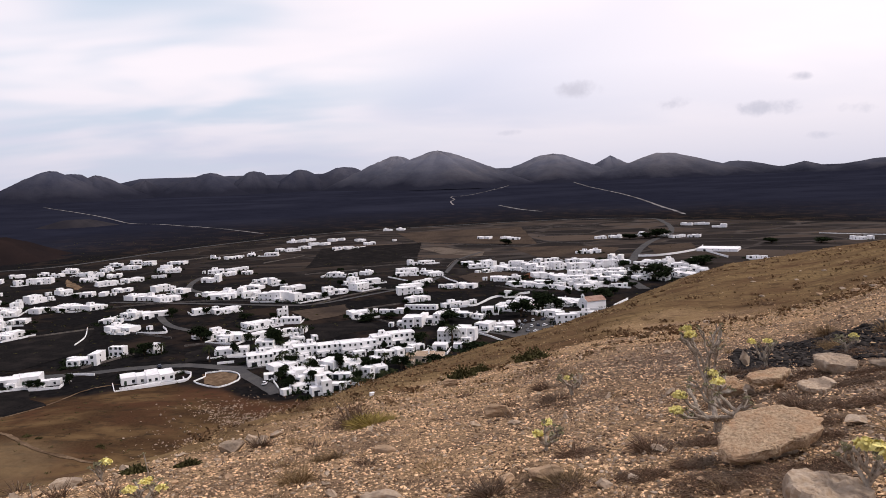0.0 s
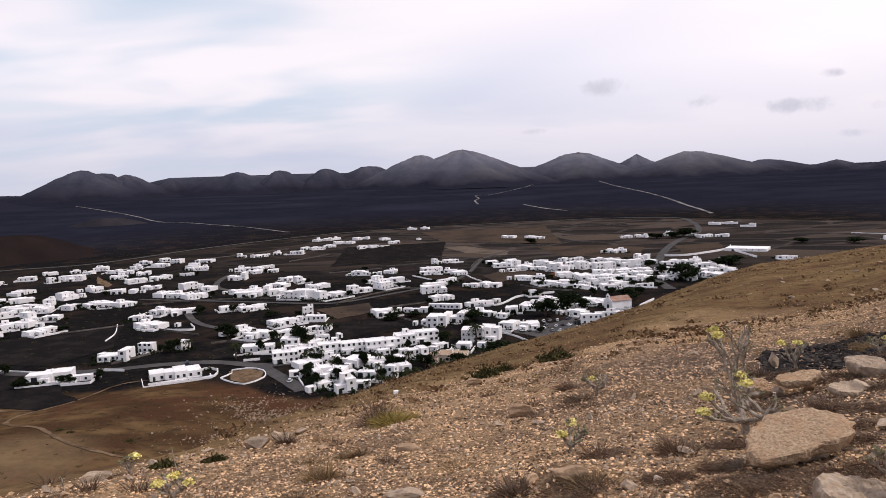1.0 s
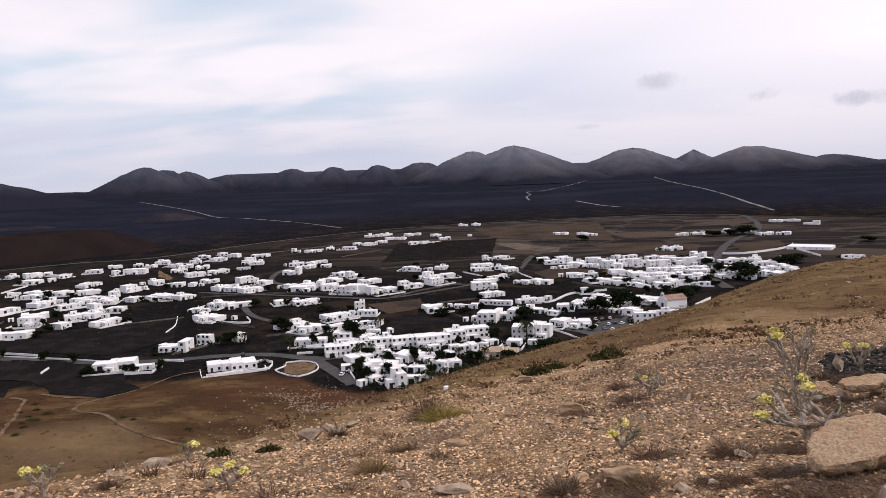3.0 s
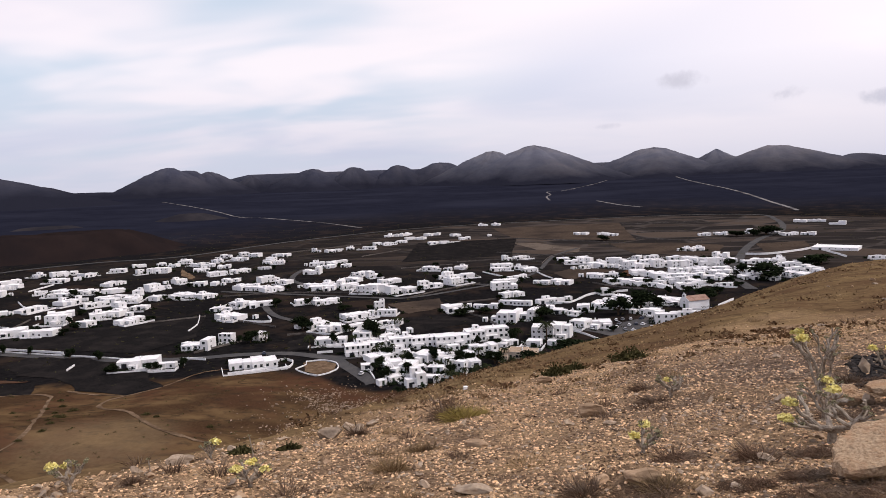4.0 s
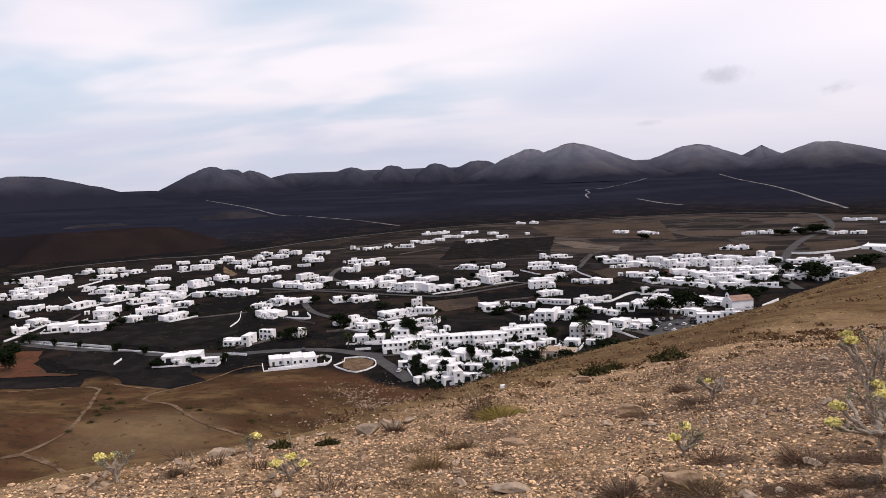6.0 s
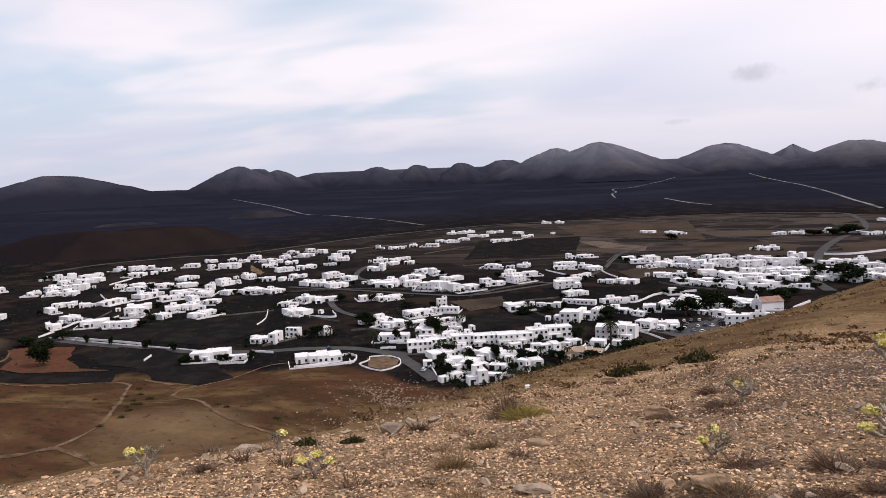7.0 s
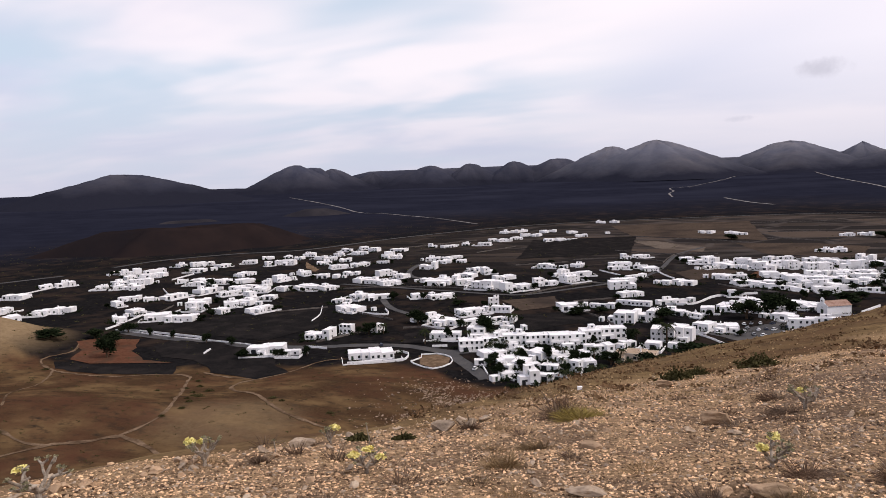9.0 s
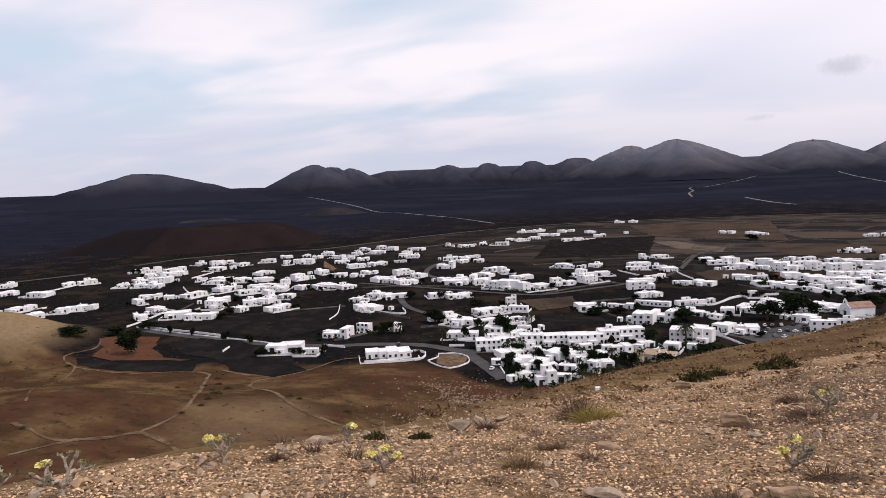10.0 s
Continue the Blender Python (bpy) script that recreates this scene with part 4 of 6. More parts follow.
road([(-296, 262), (-280, 240), (-268, 215), (-250, 196)], 1.0, PALE_TRACK, "track", "faint path across brown earth")

# ---- houses ----
def window_data(w, h):
    bm = bmesh.new()
    box(bm, -w / 2, w / 2, -0.05, 0.06, 0, h)
    return data_of("window", bm, GLASS)


def frame_data(w, h, t=0.09):
    bm = bmesh.new()
    rings = [[bm.verts.new((x * (w / 2 + q), y, h / 2 + z * (h / 2 + q))) for x, z in ((-1, -1), (1, -1), (1, 1), (-1, 1))] for q, y in ((t, 0.06), (t, -0.08), (0, -0.08), (0, 0.06))]
    for a, b in zip(rings, rings[1:] + rings[:1]):
        for n in range(4):
            bm.faces.new((a[n], a[(n + 1) % 4], b[(n + 1) % 4], b[n]))
    return data_of("window", bm, TIMBER)


SIZES = ((1.0, 1.15), (1.3, 1.2), (0.8, 1.0), (1.8, 1.7))
FRAMES = [frame_data(*q) for q in SIZES]


def add_window(root, kind, m, far):
    """A window: near ones have a timber frame with a pane in it."""
    if far > 470:
        return child("window", WINDOWS[kind], root, m)
    w = child("window", FRAMES[kind], root, m, "green timber window frame")
    child("pane", WINDOWS[kind], w, None, "dark window glass")
    return w


WINDOWS = [window_data(1.0, 1.15), window_data(1.3, 1.2), window_data(0.8, 1.0), window_data(1.8, 1.7)]
bm = bmesh.new()
box(bm, -0.55, 0.55, -0.06, 0.06, 0, 2.1)
DOOR = data_of("door", bm, TIMBER)
# A thin dark panel whose colour stands for the shade inside a porch.
bm = bmesh.new()
box(bm, -1.25, 1.25, -0.05, 0.05, 0, 2.2)
PORCH = data_of("porch_opening", bm, GLASS)
bm = bmesh.new()
bmesh.ops.create_cone(bm, cap_ends=True, segments=8, radius1=0.42, radius2=0.36, depth=1.3, matrix=Matrix.Translation((0, 0, 0.65)))
bmesh.ops.create_cone(bm, cap_ends=True, segments=8, radius1=0.45, radius2=0.08, depth=0.7, matrix=Matrix.Translation((0, 0, 1.6)))
CHIMNEY = data_of("chimney", bm, WHITE)


def shell(x0, x1, y0, y1, z0, z1, p=0.25, deep=0.3):
    """A block whose top is sunk behind a parapet."""
    bm = bmesh.new()
    ring = lambda q, z: [bm.verts.new(c) for c in ((x0 + q, y0 + q, z), (x1 - q, y0 + q, z), (x1 - q, y1 - q, z), (x0 + q, y1 - q, z))]
    rings = [ring(0, z0), ring(0, z1), ring(p, z1), ring(p, z1 - deep)]
    for a, b in zip(rings, rings[1:]):
        for n in range(4):
            bm.faces.new((a[n], a[(n + 1) % 4], b[(n + 1) % 4], b[n]))
    bm.faces.new(rings[-1])
    bm.faces.new(rings[0][::-1])
    return bm


HOUSE_LABELS = ("white limewashed single-storey house with a flat roof", "white two-storey house with a flat parapet roof",
                "white flat-roofed house with a lower side wing", "white flat-roofed house with a rooftop room")
rng = random.Random(7)


def row_blocks(w, d, h, two):
    """The cubes that make up a house: bays of uneven width, each with its own depth and height, (x0, x1, front, back, top)."""
    count = max(2, round(w / 6.0 + rng.uniform(-0.4, 0.6))) if w > 7.5 else 1
    cuts = [-w / 2 + w * (k + (rng.uniform(-0.3, 0.3) if 0 < k < count else 0)) / count for k in range(count + 1)]
    tall, out = rng.randrange(count), []
    for k in range(count):
        if k == tall:
            front, back, top = -d * rng.uniform(0.36, 0.5), d * rng.uniform(0.36, 0.5), h
        elif count > 3 and abs(k - tall) > 1 and rng.random() < 0.14:
            continue
        else:
            front = -d * rng.uniform(0.2, 0.52)
            back = d * rng.uniform(0.2, 0.5)
            top = h * rng.choice((1.0, 0.94, 0.6, 0.52, 0.5) if two else (1.0, 0.95, 0.9, 0.84, 0.78))
        out.append((cuts[k] - 0.02 * (k + 1), cuts[k + 1] + 0.015 * (k + 1), front, back, max(2.2, top) + 0.05 * k))
    main = next(n for n, q in enumerate(out) if abs(q[4] - h) < 0.05 * count + 0.001)
    out.insert(0, out.pop(main))
    if w > 6 and rng.random() < (0.15 if two else 0.24):
        u, wide = rng.uniform(-0.42, 0.1) * w, min(0.5 * w, rng.uniform(3.4, 6.5))
        out.append((u, u + wide, -0.04 * d, -0.04 * d + min(4.2, d * 0.42), h + rng.uniform(1.25, 2.2)))
    if w > 9 and d > 8 and rng.random() < 0.45:
        u, wide = rng.uniform(-0.5, 0.2) * w, rng.uniform(3, 5.5)
        out.append((u, u + wide, -d / 2 - rng.uniform(1.5, 3.5), -d * 0.2, min(h, 3.4) * rng.uniform(0.72, 0.9)))
    return out


def house(x, y, w, d, h, turn, wall_mat=None, roof_mat=None, label="", terrace_row=False):
    """A whitewashed house of joined cubes: parapet walls, flat roofs, windows, a door, porches and upper rooms."""
    wall_mat, roof_mat = wall_mat or WHITE, roof_mat or ROOF
    far = math.hypot(x, y)
    root = new("house")
    c, s = math.cos(radians(turn)), math.sin(radians(turn))
    z = min(level(x + c * u - s * v, y + s * u + c * v) for u in (-w / 2, w / 2) for v in (-d / 2, d / 2))
    root.matrix_world = pose(x, y, z, 0, 0, turn)
    two = h > 4.9
    if terrace_row:
        mid = rng.uniform(-0.1, 0.2) * w
        step, h = rng.uniform(-0.8, 1.6), h * rng.uniform(0.92, 1.06)
        blocks = [(-w / 2 + 0.15, w / 2 - 0.1, -d / 2 + step, d / 2, h), (-w / 2 + 0.5, mid, -d / 2 - 2.0, -d / 2 + step + 0.2, 2.7)]
        if rng.random() < 0.5:
            blocks.append((mid, mid + 3.2, 0.5, d / 2 - 0.4, h + 1.9))
    else:
        blocks = row_blocks(w, d, h, two)
    kind = 3 if any(q[4] > h + 1.2 for q in blocks) else 1 if two else 2 if len(blocks) > 1 else 0
    if rng.random() < 0.4 and far < 880:
        p, q = sorted((rng.uniform(-0.6, 0.1) * w, rng.uniform(0.2, 0.65) * w))
        part("terrace", shell(p, q, -d / 2 - rng.uniform(2.2, 4.2), -d / 2 - 0.95, -0.6, rng.uniform(0.5, 1.0), 0.22, 0.5), wall_mat, root, "low white walled terrace")
    for p, q, f, g, top in blocks:
        part("wall", shell(p, q, f, g, -0.6, top), wall_mat, root)
        if far < 640:
            bm = bmesh.new()
            box(bm, p + 0.28, q - 0.28, f + 0.28, g - 0.28, top - 0.3, top - 0.2)
            part("roof", bm, roof_mat, root)
    if rng.random() < 0.35 and far < 650:
        p, q, f, g, top = blocks[0]
        child("chimney", CHIMNEY, root, pose(p + (q - p) * rng.uniform(0.2, 0.8), f + (g - f) * rng.uniform(0.4, 0.8), top - 0.45))
    if far > 1050:
        return tagged(root, label or HOUSE_LABELS[kind], "house", "white houses of the village")
    near, style, door = far < 480, rng.randrange(3), False
    for n, (p, q, f, g, top) in enumerate(blocks):
        foot = h if top > h + 1.2 and n else 0.0
        if foot:
            child("window", WINDOWS[2], root, pose((p + q) / 2, f, h + 0.5))
            continue
        wide = q - p
        if not near and rng.random() < 0.3 and n:
            continue
        if wide > 3.4 and top < 4.9 and rng.random() < 0.38:
            child("porch_opening", PORCH, root, pose((p + q) / 2, f, 0.1), "flat dark panel for the shade inside a porch")
            continue
        many = max(1, int(wide / (2.6 if near else 3.8)))
        for storey in range(2 if top > 4.9 else 1):
            for k in range(many):
                u = p + wide * (k + 0.5) / many + rng.uniform(-0.2, 0.2)
                if storey == 0 and not door and wide > 2.6:
                    child("door", DOOR, root, pose(u, f, 0.05))
                    door = True
                else:
                    add_window(root, style if top > 2.9 else 2, pose(u, f, (1.0 if top > 2.9 else 0.75) + 2.9 * storey), far)
        if n == 0 and far < 700:
            for side in (p, q):
                for storey in range(2 if two else 1):
                    if near or rng.random() < 0.5:
                        add_window(root, 2, pose(side, f + (g - f) * rng.uniform(0.3, 0.6), 1.2 + 2.9 * storey, 0, 0, -90 if side == p else 90), far)
    return tagged(root, label or HOUSE_LABELS[kind], "house", "white houses of the village")


def outbuilding(x, y, w, d, h, turn):
    """A small flat-roofed shed or garage with a door."""
    root = new("outbuilding")
    root.matrix_world = pose(x, y, level(x, y), 0, 0, turn)
    part("wall", shell(-w / 2, w / 2, -d / 2, d / 2, -0.6, h, 0.2, 0.3), WHITE, root)
    child("door", DOOR, root, pose(rng.uniform(-0.2, 0.2) * w, -d / 2, 0.02))
    return tagged(root, "small white flat-roofed outbuilding beside a house", "outbuilding", "white outbuildings of the village")


def yard_wall(root, w, d):
    """Low white walls round the front yard of a house."""
    bm = bmesh.new()
    a, b, f = -w / 2 - rng.uniform(1, 4), w / 2 + rng.uniform(1, 4), -d / 2 - rng.uniform(4.5, 8)
    top, path = rng.uniform(0.9, 1.5), [(a, -d / 2 + rng.uniform(0, d)), (a, f), (b, f), (b, -d / 2 + rng.uniform(0, d))]
    if rng.random() < 0.4:
        path = path[:3]
    rows = []
    for k, (x, y) in enumerate(path):
        sx, sy = (0.3 if x == a else -0.3), (0.3 if y == f else 0.0)
        rows.append([bm.verts.new(c) for c in ((x, y, -0.8), (x, y, top), (x + sx, y + sy, top), (x + sx, y + sy, -0.8))])
    for p, q in zip(rows, rows[1:]):
        for n in range(3):
            bm.faces.new((p[n], q[n], q[n + 1], p[n + 1]))
    bm.faces.new(rows[0])
    bm.faces.new(rows[-1][::-1])
    part("yard_wall", bm, WHITE, root, "low white yard wall")


QUARTERS = (WEST_QUARTER, WEST_QUARTER_B, WEST_QUARTER_C, WEST_QUARTER_D, NORTH_QUARTER, NORTH_QUARTER_B, NORTH_QUARTER_C, NORTH_QUARTER_D, LOWER_TOWN, LOWER_TOWN_B, LOWER_TOWN_C, LOWER_TOWN_D, MIDDLE_QUARTER, MIDDLE_QUARTER_B, MIDDLE_QUARTER_C, EAST_QUARTER, EAST_QUARTER_B, EAST_QUARTER_C, FAR_WEST, EAST_EDGE)
def split_plot(x, y, w, d, h, turn):
    """A long plot carries two or three houses side by side, each set back and turned a little differently."""
    count = 1 if w < 25 else 2
    c, s = math.cos(radians(turn)), math.sin(radians(turn))
    start = -w / 2
    for k in range(count):
        wide = w / count * (rng.uniform(0.8, 1.15) if k < count - 1 else 1.0)
        if k == count - 1:
            wide = w / 2 - start
        u, v = start + wide / 2, rng.uniform(-4, 4) if count > 1 else 0.0
        start += wide
        tall = h * rng.choice((0.88, 1.0, 1.0, 1.1)) if count > 1 else h
        if h < 4.5 and rng.random() < 0.10:
            tall = rng.uniform(5.2, 6.2)
        skew = rng.choice((-26, -18, 20, 28)) + rng.uniform(-6, 6)
        yield x + c * u - s * v, y + s * u + c * v, (wide - (rng.uniform(0.6, 2.2) if count > 1 else 0)) * 0.96, d * rng.uniform(0.8, 1.05), tall, turn + skew


def inside(x, y, corners):
    """Whether a place lies in a plot of land."""
    odd = False
    for (x0, y0), (x1, y1) in zip(corners, corners[1:] + corners[:1]):
        if (y0 > y) != (y1 > y) and x < x0 + (x1 - x0) * (y - y0) / (y1 - y0):
            odd = not odd
    return odd


def free_plots(chance, seed):
    """Smaller plots that fill the gaps beside the known ones, clear of fields, roads and the slope."""
    g = random.Random(seed)
    taken = [q[:4] for quarter in QUARTERS for q in quarter]
    lanes = np.concatenate(ROAD_LINES)
    for quarter in QUARTERS[:18]:
        for x, y, w, d, h, turn in quarter:
            dense = quarter in (EAST_QUARTER, EAST_QUARTER_B, EAST_QUARTER_C)
            for _ in range(2 if dense else 1):
                if g.random() > (chance if dense else 0.22) or not 380 < math.hypot(x, y) < 900:
                    continue
                wide = g.uniform(7, 15)
                a, b = g.choice((-1, 1)) * (w / 2 + wide / 2 + g.uniform(1, 5)), g.uniform(-9, 13)
                c, s = math.cos(radians(turn)), math.sin(radians(turn))
                u, v = x + c * a - s * b, y + s * a + c * b
                if any(abs(u - q[0]) < (wide + q[2]) * 0.42 and abs(v - q[1]) < 7 + q[3] / 2 for q in taken):
                    continue
                if any(inside(u, v, q) for q in OPEN_LAND) or np.hypot(*(lanes - (u, v)).T).min() < 9 or level(u, v) > float(plain(u, v)) + 1.5:
                    continue
                taken.append((u, v, wide, 9))
                yield u, v, wide, g.uniform(8, 12), g.uniform(3.0, 3.8), turn + g.uniform(-10, 10)


INFILL = tuple(free_plots(0.75, 5))
QUARTERS += (INFILL,)
for quarter in QUARTERS:
    for plot in quarter:
        row = plot[4] > 5.5 and plot[5] == 19
        for x, y, w, d, h, turn in ([plot] if row else split_plot(*plot)):
            home = house(x, y, w, d, h, turn, terrace_row=row)
            far = math.hypot(x, y)
            if far > 1000 or row:
                continue
            if rng.random() < 0.42:
                yard_wall(home, w, d)
            if rng.random() < (0.4 if far < 700 else 0.25):
                u = rng.choice((-1, 1)) * (w / 2 + rng.uniform(3.2, 6.5))
                v = rng.uniform(-0.4, 0.6) * d
                c, s = math.cos(radians(turn)), math.sin(radians(turn))
                outbuilding(x + c * u - s * v, y + s * u + c * v, rng.uniform(2.6, 5), rng.uniform(3, 5), rng.uniform(2.2, 2.9), turn + rng.choice((0, 0, 8)))


def warehouse(x, y, w, d, h, turn):
    """A long low shed with a white roof, a loading door and small windows."""
    root = new("warehouse")
    root.matrix_world = pose(x, y, level(x, y), 0, 0, turn)
    part("wall", shell(-w / 2, w / 2, -d / 2, d / 2, -0.8, h, 0.2, 0.12), WHITE, root)
    bm = bmesh.new()
    box(bm, -w / 2 + 0.25, w / 2 - 0.25, -d / 2 + 0.25, d / 2 - 0.25, h - 0.12, h + 0.25, 1.5)
    part("roof", bm, ROOF, root)
    child("door", PORCH, root, pose(-0.3 * w, -d / 2, 0.05), "dark loading door")
    for k in range(4):
        child("window", WINDOWS[2], root, pose((0.14 * k - 0.1) * w, -d / 2, 1.4))
    return tagged(root, "long low white shed at the edge of the village", "warehouse")


warehouse(318, 786, 44, 30, 3.2, -31)
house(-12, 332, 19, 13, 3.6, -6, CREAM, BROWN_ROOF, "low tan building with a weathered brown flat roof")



def white_wall(points, h, material=None):
    """A low whitewashed boundary wall, 0.3 m thick."""
    line = smooth_line(points, 4.0)
    way = np.gradient(line, axis=0)
    side = np.stack([-way[:, 1], way[:, 0]], -1) / np.linalg.norm(way, axis=1)[:, None]
    verts, faces = [], []
    for n, (p, s) in enumerate(zip(line, side)):
        z = level(*p)
        for u, v in ((-0.2, -0.5), (-0.18, h), (0.18, h), (0.2, -0.5)):
            verts.append((*(p + s * u), z + v))
        if n:
            b = 4 * (n - 1)
            faces += [(b + k, b + k + 1, b + k + 5, b + k + 4) for k in range(3)]
    faces += [(0, 1, 2, 3), tuple(range(len(verts) - 4, len(verts)))]
    return tagged(new("boundary_wall", mesh_from("boundary_wall", verts, faces, material or WHITE)), "low grey stone wall between fields" if material else "low whitewashed boundary wall on dark ground", "wall", "white boundary walls")


# ---- plants of the village ----
def leaf_quads(centres, size, seed, lean=0.0):
    """Small leaves turned at random, one at each centre."""
    g = np.random.default_rng(seed)
    n = len(centres)
    a, b = g.normal(size=(n, 3)), g.normal(size=(n, 3))
    a[:, 2] *= 0.6
    a /= np.linalg.norm(a, axis=1)[:, None]
    b -= (a * b).sum(1)[:, None] * a
    b /= np.linalg.norm(b, axis=1)[:, None]
    s = (np.asarray(size) * g.uniform(0.6, 1.3, n))[:, None]
    verts = np.stack([centres - a * s, centres + b * s * 0.55, centres + a * s, centres - b * s * 0.55], 1).reshape(-1, 3)
    return verts.tolist(), [tuple(range(4 * k, 4 * k + 4)) for k in range(n)]


def tree_data(seed):
    """Trunk with limbs, and a crown of leaves in uneven clumps, one metre wide and high."""
    g = np.random.default_rng(seed)
    pieces = [tube([(0, 0, -0.04), (0.01, 0, 0.18), (0.02, 0.01, 0.42)], (0.045, 0.035, 0.02))]
    clumps = []
    for n in range(11):
        a, u = g.uniform(0, 6.28), g.uniform(0.1, 0.36)
        c = np.array([u * math.cos(a), u * math.sin(a), g.uniform(0.34, 0.82)])
        c[:2] *= 1.15 - abs(c[2] - 0.55)
        pieces.append(tube([(0.01, 0, 0.2), tuple(c * (0.5, 0.5, 0.6)), tuple(c)], (0.022, 0.014, 0.005), 5))
        clumps.append(c)
    pts = np.concatenate([c + g.normal(size=(150, 3)) * (0.092, 0.092, 0.075) * g.uniform(0.7, 1.25) for c in clumps])
    return (mesh_from("trunk", *joined(pieces), WOOD), mesh_from("crown", *leaf_quads(pts, 0.06, seed), LEAF))


TREES = [tree_data(s) for s in (1, 2, 3, 4)]


def tree(x, y, w, h):
    root = new("tree")
    trunk, crown = rng.choice(TREES)
    root.matrix_world = pose(x, y, level(x, y), 0, 0, rng.uniform(0, 360)) @ Matrix.Diagonal((w * 1.3, w * 1.3, h * 1.15, 1))
    child("trunk", trunk, root)
    child("crown", crown, root)
    return tagged(root, "dark green leafy tree with a rounded crown" if h > 0.6 * w else "low spreading dark green tree", "tree", "trees of the village")


def palm_data():
    g = np.random.default_rng(5)
    trunk = mesh_from("trunk", *tube([(0, 0, -0.05), (0.015, 0, 0.3), (0.0, 0.01, 0.62), (0.01, 0, 0.8)], (0.05, 0.036, 0.034, 0.04), 8), WOOD)
    verts, faces = [], []
    for n in range(18):
        a, rise = n * 2.4, g.uniform(-0.25, 1.0)
        out, side = np.array([math.cos(a), math.sin(a), 0]), np.array([-math.sin(a), math.cos(a), 0])
        q = [np.array([0.01, 0, 0.8]) + out * t * 0.42 + np.array([0, 0, 1]) * (rise * t * 0.32 - t * t * 0.34) for t in np.linspace(0, 1, 9)]
        for k in range(1, 9):
            leaf = 0.13 * math.sin(math.pi * min(1, k / 8 * 0.85 + 0.12))
            for s in (-1, 1):
                b = len(verts)
                tip = q[k] + side * s * leaf + out * 0.05 - np.array([0, 0, 0.05])
                verts += [tuple(q[k - 1]), tuple(q[k]), tuple(tip)]
                faces.append((b, b + 1, b + 2))
    return trunk, mesh_from("crown", verts, faces, PALM_LEAF)


PALM_TRUNK, PALM_CROWN = palm_data()


def palm(x, y, h):
    root = new("palm_tree")
    root.matrix_world = pose(x, y, level(x, y), 0, 0, rng.uniform(0, 360)) @ Matrix.Diagonal((h * 1.05, h * 1.05, h * 1.05, 1))
    child("trunk", PALM_TRUNK, root)
    child("crown", PALM_CROWN, root)
    return tagged(root, "tall palm with arching green fronds", "palm tree", "palms of the village")


def garden_shrubs():
    """Dark garden shrubs round the houses, too many to tell apart."""
    g = np.random.default_rng(12)
    spots = []
    for quarter in QUARTERS:
        for x, y, w, d, h, turn in quarter:
            if math.hypot(x, y) > 1000:
                continue
            for _ in range(g.integers(5, 11)):
                u, v = g.choice((-1, 1)) * (w / 2 + g.uniform(0.5, 3)), g.uniform(-0.8, 0.8) * d
                if g.random() < 0.5:
                    u, v = g.uniform(-0.6, 0.6) * w, -d / 2 - g.uniform(0.8, 4)
                c, s = math.cos(radians(turn)), math.sin(radians(turn))
                spots.append((x + c * u - s * v, y + s * u + c * v, g.uniform(0.6, 2.1)))
    pts, size = [], []
    for x, y, k in spots:
        q = g.normal(size=(34, 3)) * (0.6 * k, 0.6 * k, 0.42 * k) + (x, y, 0)
        q[:, 2] = level(x, y) + np.abs(q[:, 2]) + 0.1
        pts.append(q)
        size += [0.34 * k] * 34
    return tagged(new("garden_shrubs", mesh_from("garden_shrubs", *leaf_quads(np.concatenate(pts), np.array(size), 9), LEAF)),
                  "dark green garden shrubs between white houses", "shrubs", kind="stuff")


garden_shrubs()
for n in range(95):
    quarter = rng.choice(QUARTERS[:18])
    x, y, w, d, h, turn = rng.choice(quarter)
    if math.hypot(x, y) > 850:
        continue
    a = rng.choice((-1, 1)) * (w / 2 + rng.uniform(1.5, 4))
    c, s = math.cos(radians(turn)), math.sin(radians(turn))
    f = -d / 2 - rng.uniform(-2, 3)
    tree(x + c * a - s * f, y + s * a + c * f, rng.uniform(3.0, 6.5), rng.uniform(2.8, 5.5))
for n in range(18):
    x, y, w, d, h, turn = rng.choice(rng.choice((LOWER_TOWN, LOWER_TOWN_B, LOWER_TOWN_C)))
    palm(x + rng.uniform(-1, 1) * w, y - d * rng.uniform(0.6, 0.9), rng.uniform(4.5, 7.5))


def scrub():
    """Low dark scrub on the valley floor and the open land behind the village."""
    g = np.random.default_rng(31)
    az, r = g.uniform(-36, 56, 4600), np.concatenate([g.uniform(205, 375, 900), 375 + 1000 * g.random(3700)])
    pts, size = [], []
    for a, q in zip(az, r):
        x, y = polar(a, q)
        k = g.uniform(0.35, 1.0) * (1 if q < 375 else 1.5)
        c = g.normal(size=(12, 3)) * (0.6 * k, 0.6 * k, 0.22 * k) + (x, y, 0)
        c[:, 2] = level(x, y) + np.abs(c[:, 2])
        pts.append(c)
        size += [0.32 * k] * 12
    return tagged(new("scrub", mesh_from("scrub", *leaf_quads(np.concatenate(pts), np.array(size), 8), SAGE)),
                  "low dark olive scrub dotted over bare land", "scrub", kind="stuff")


scrub()


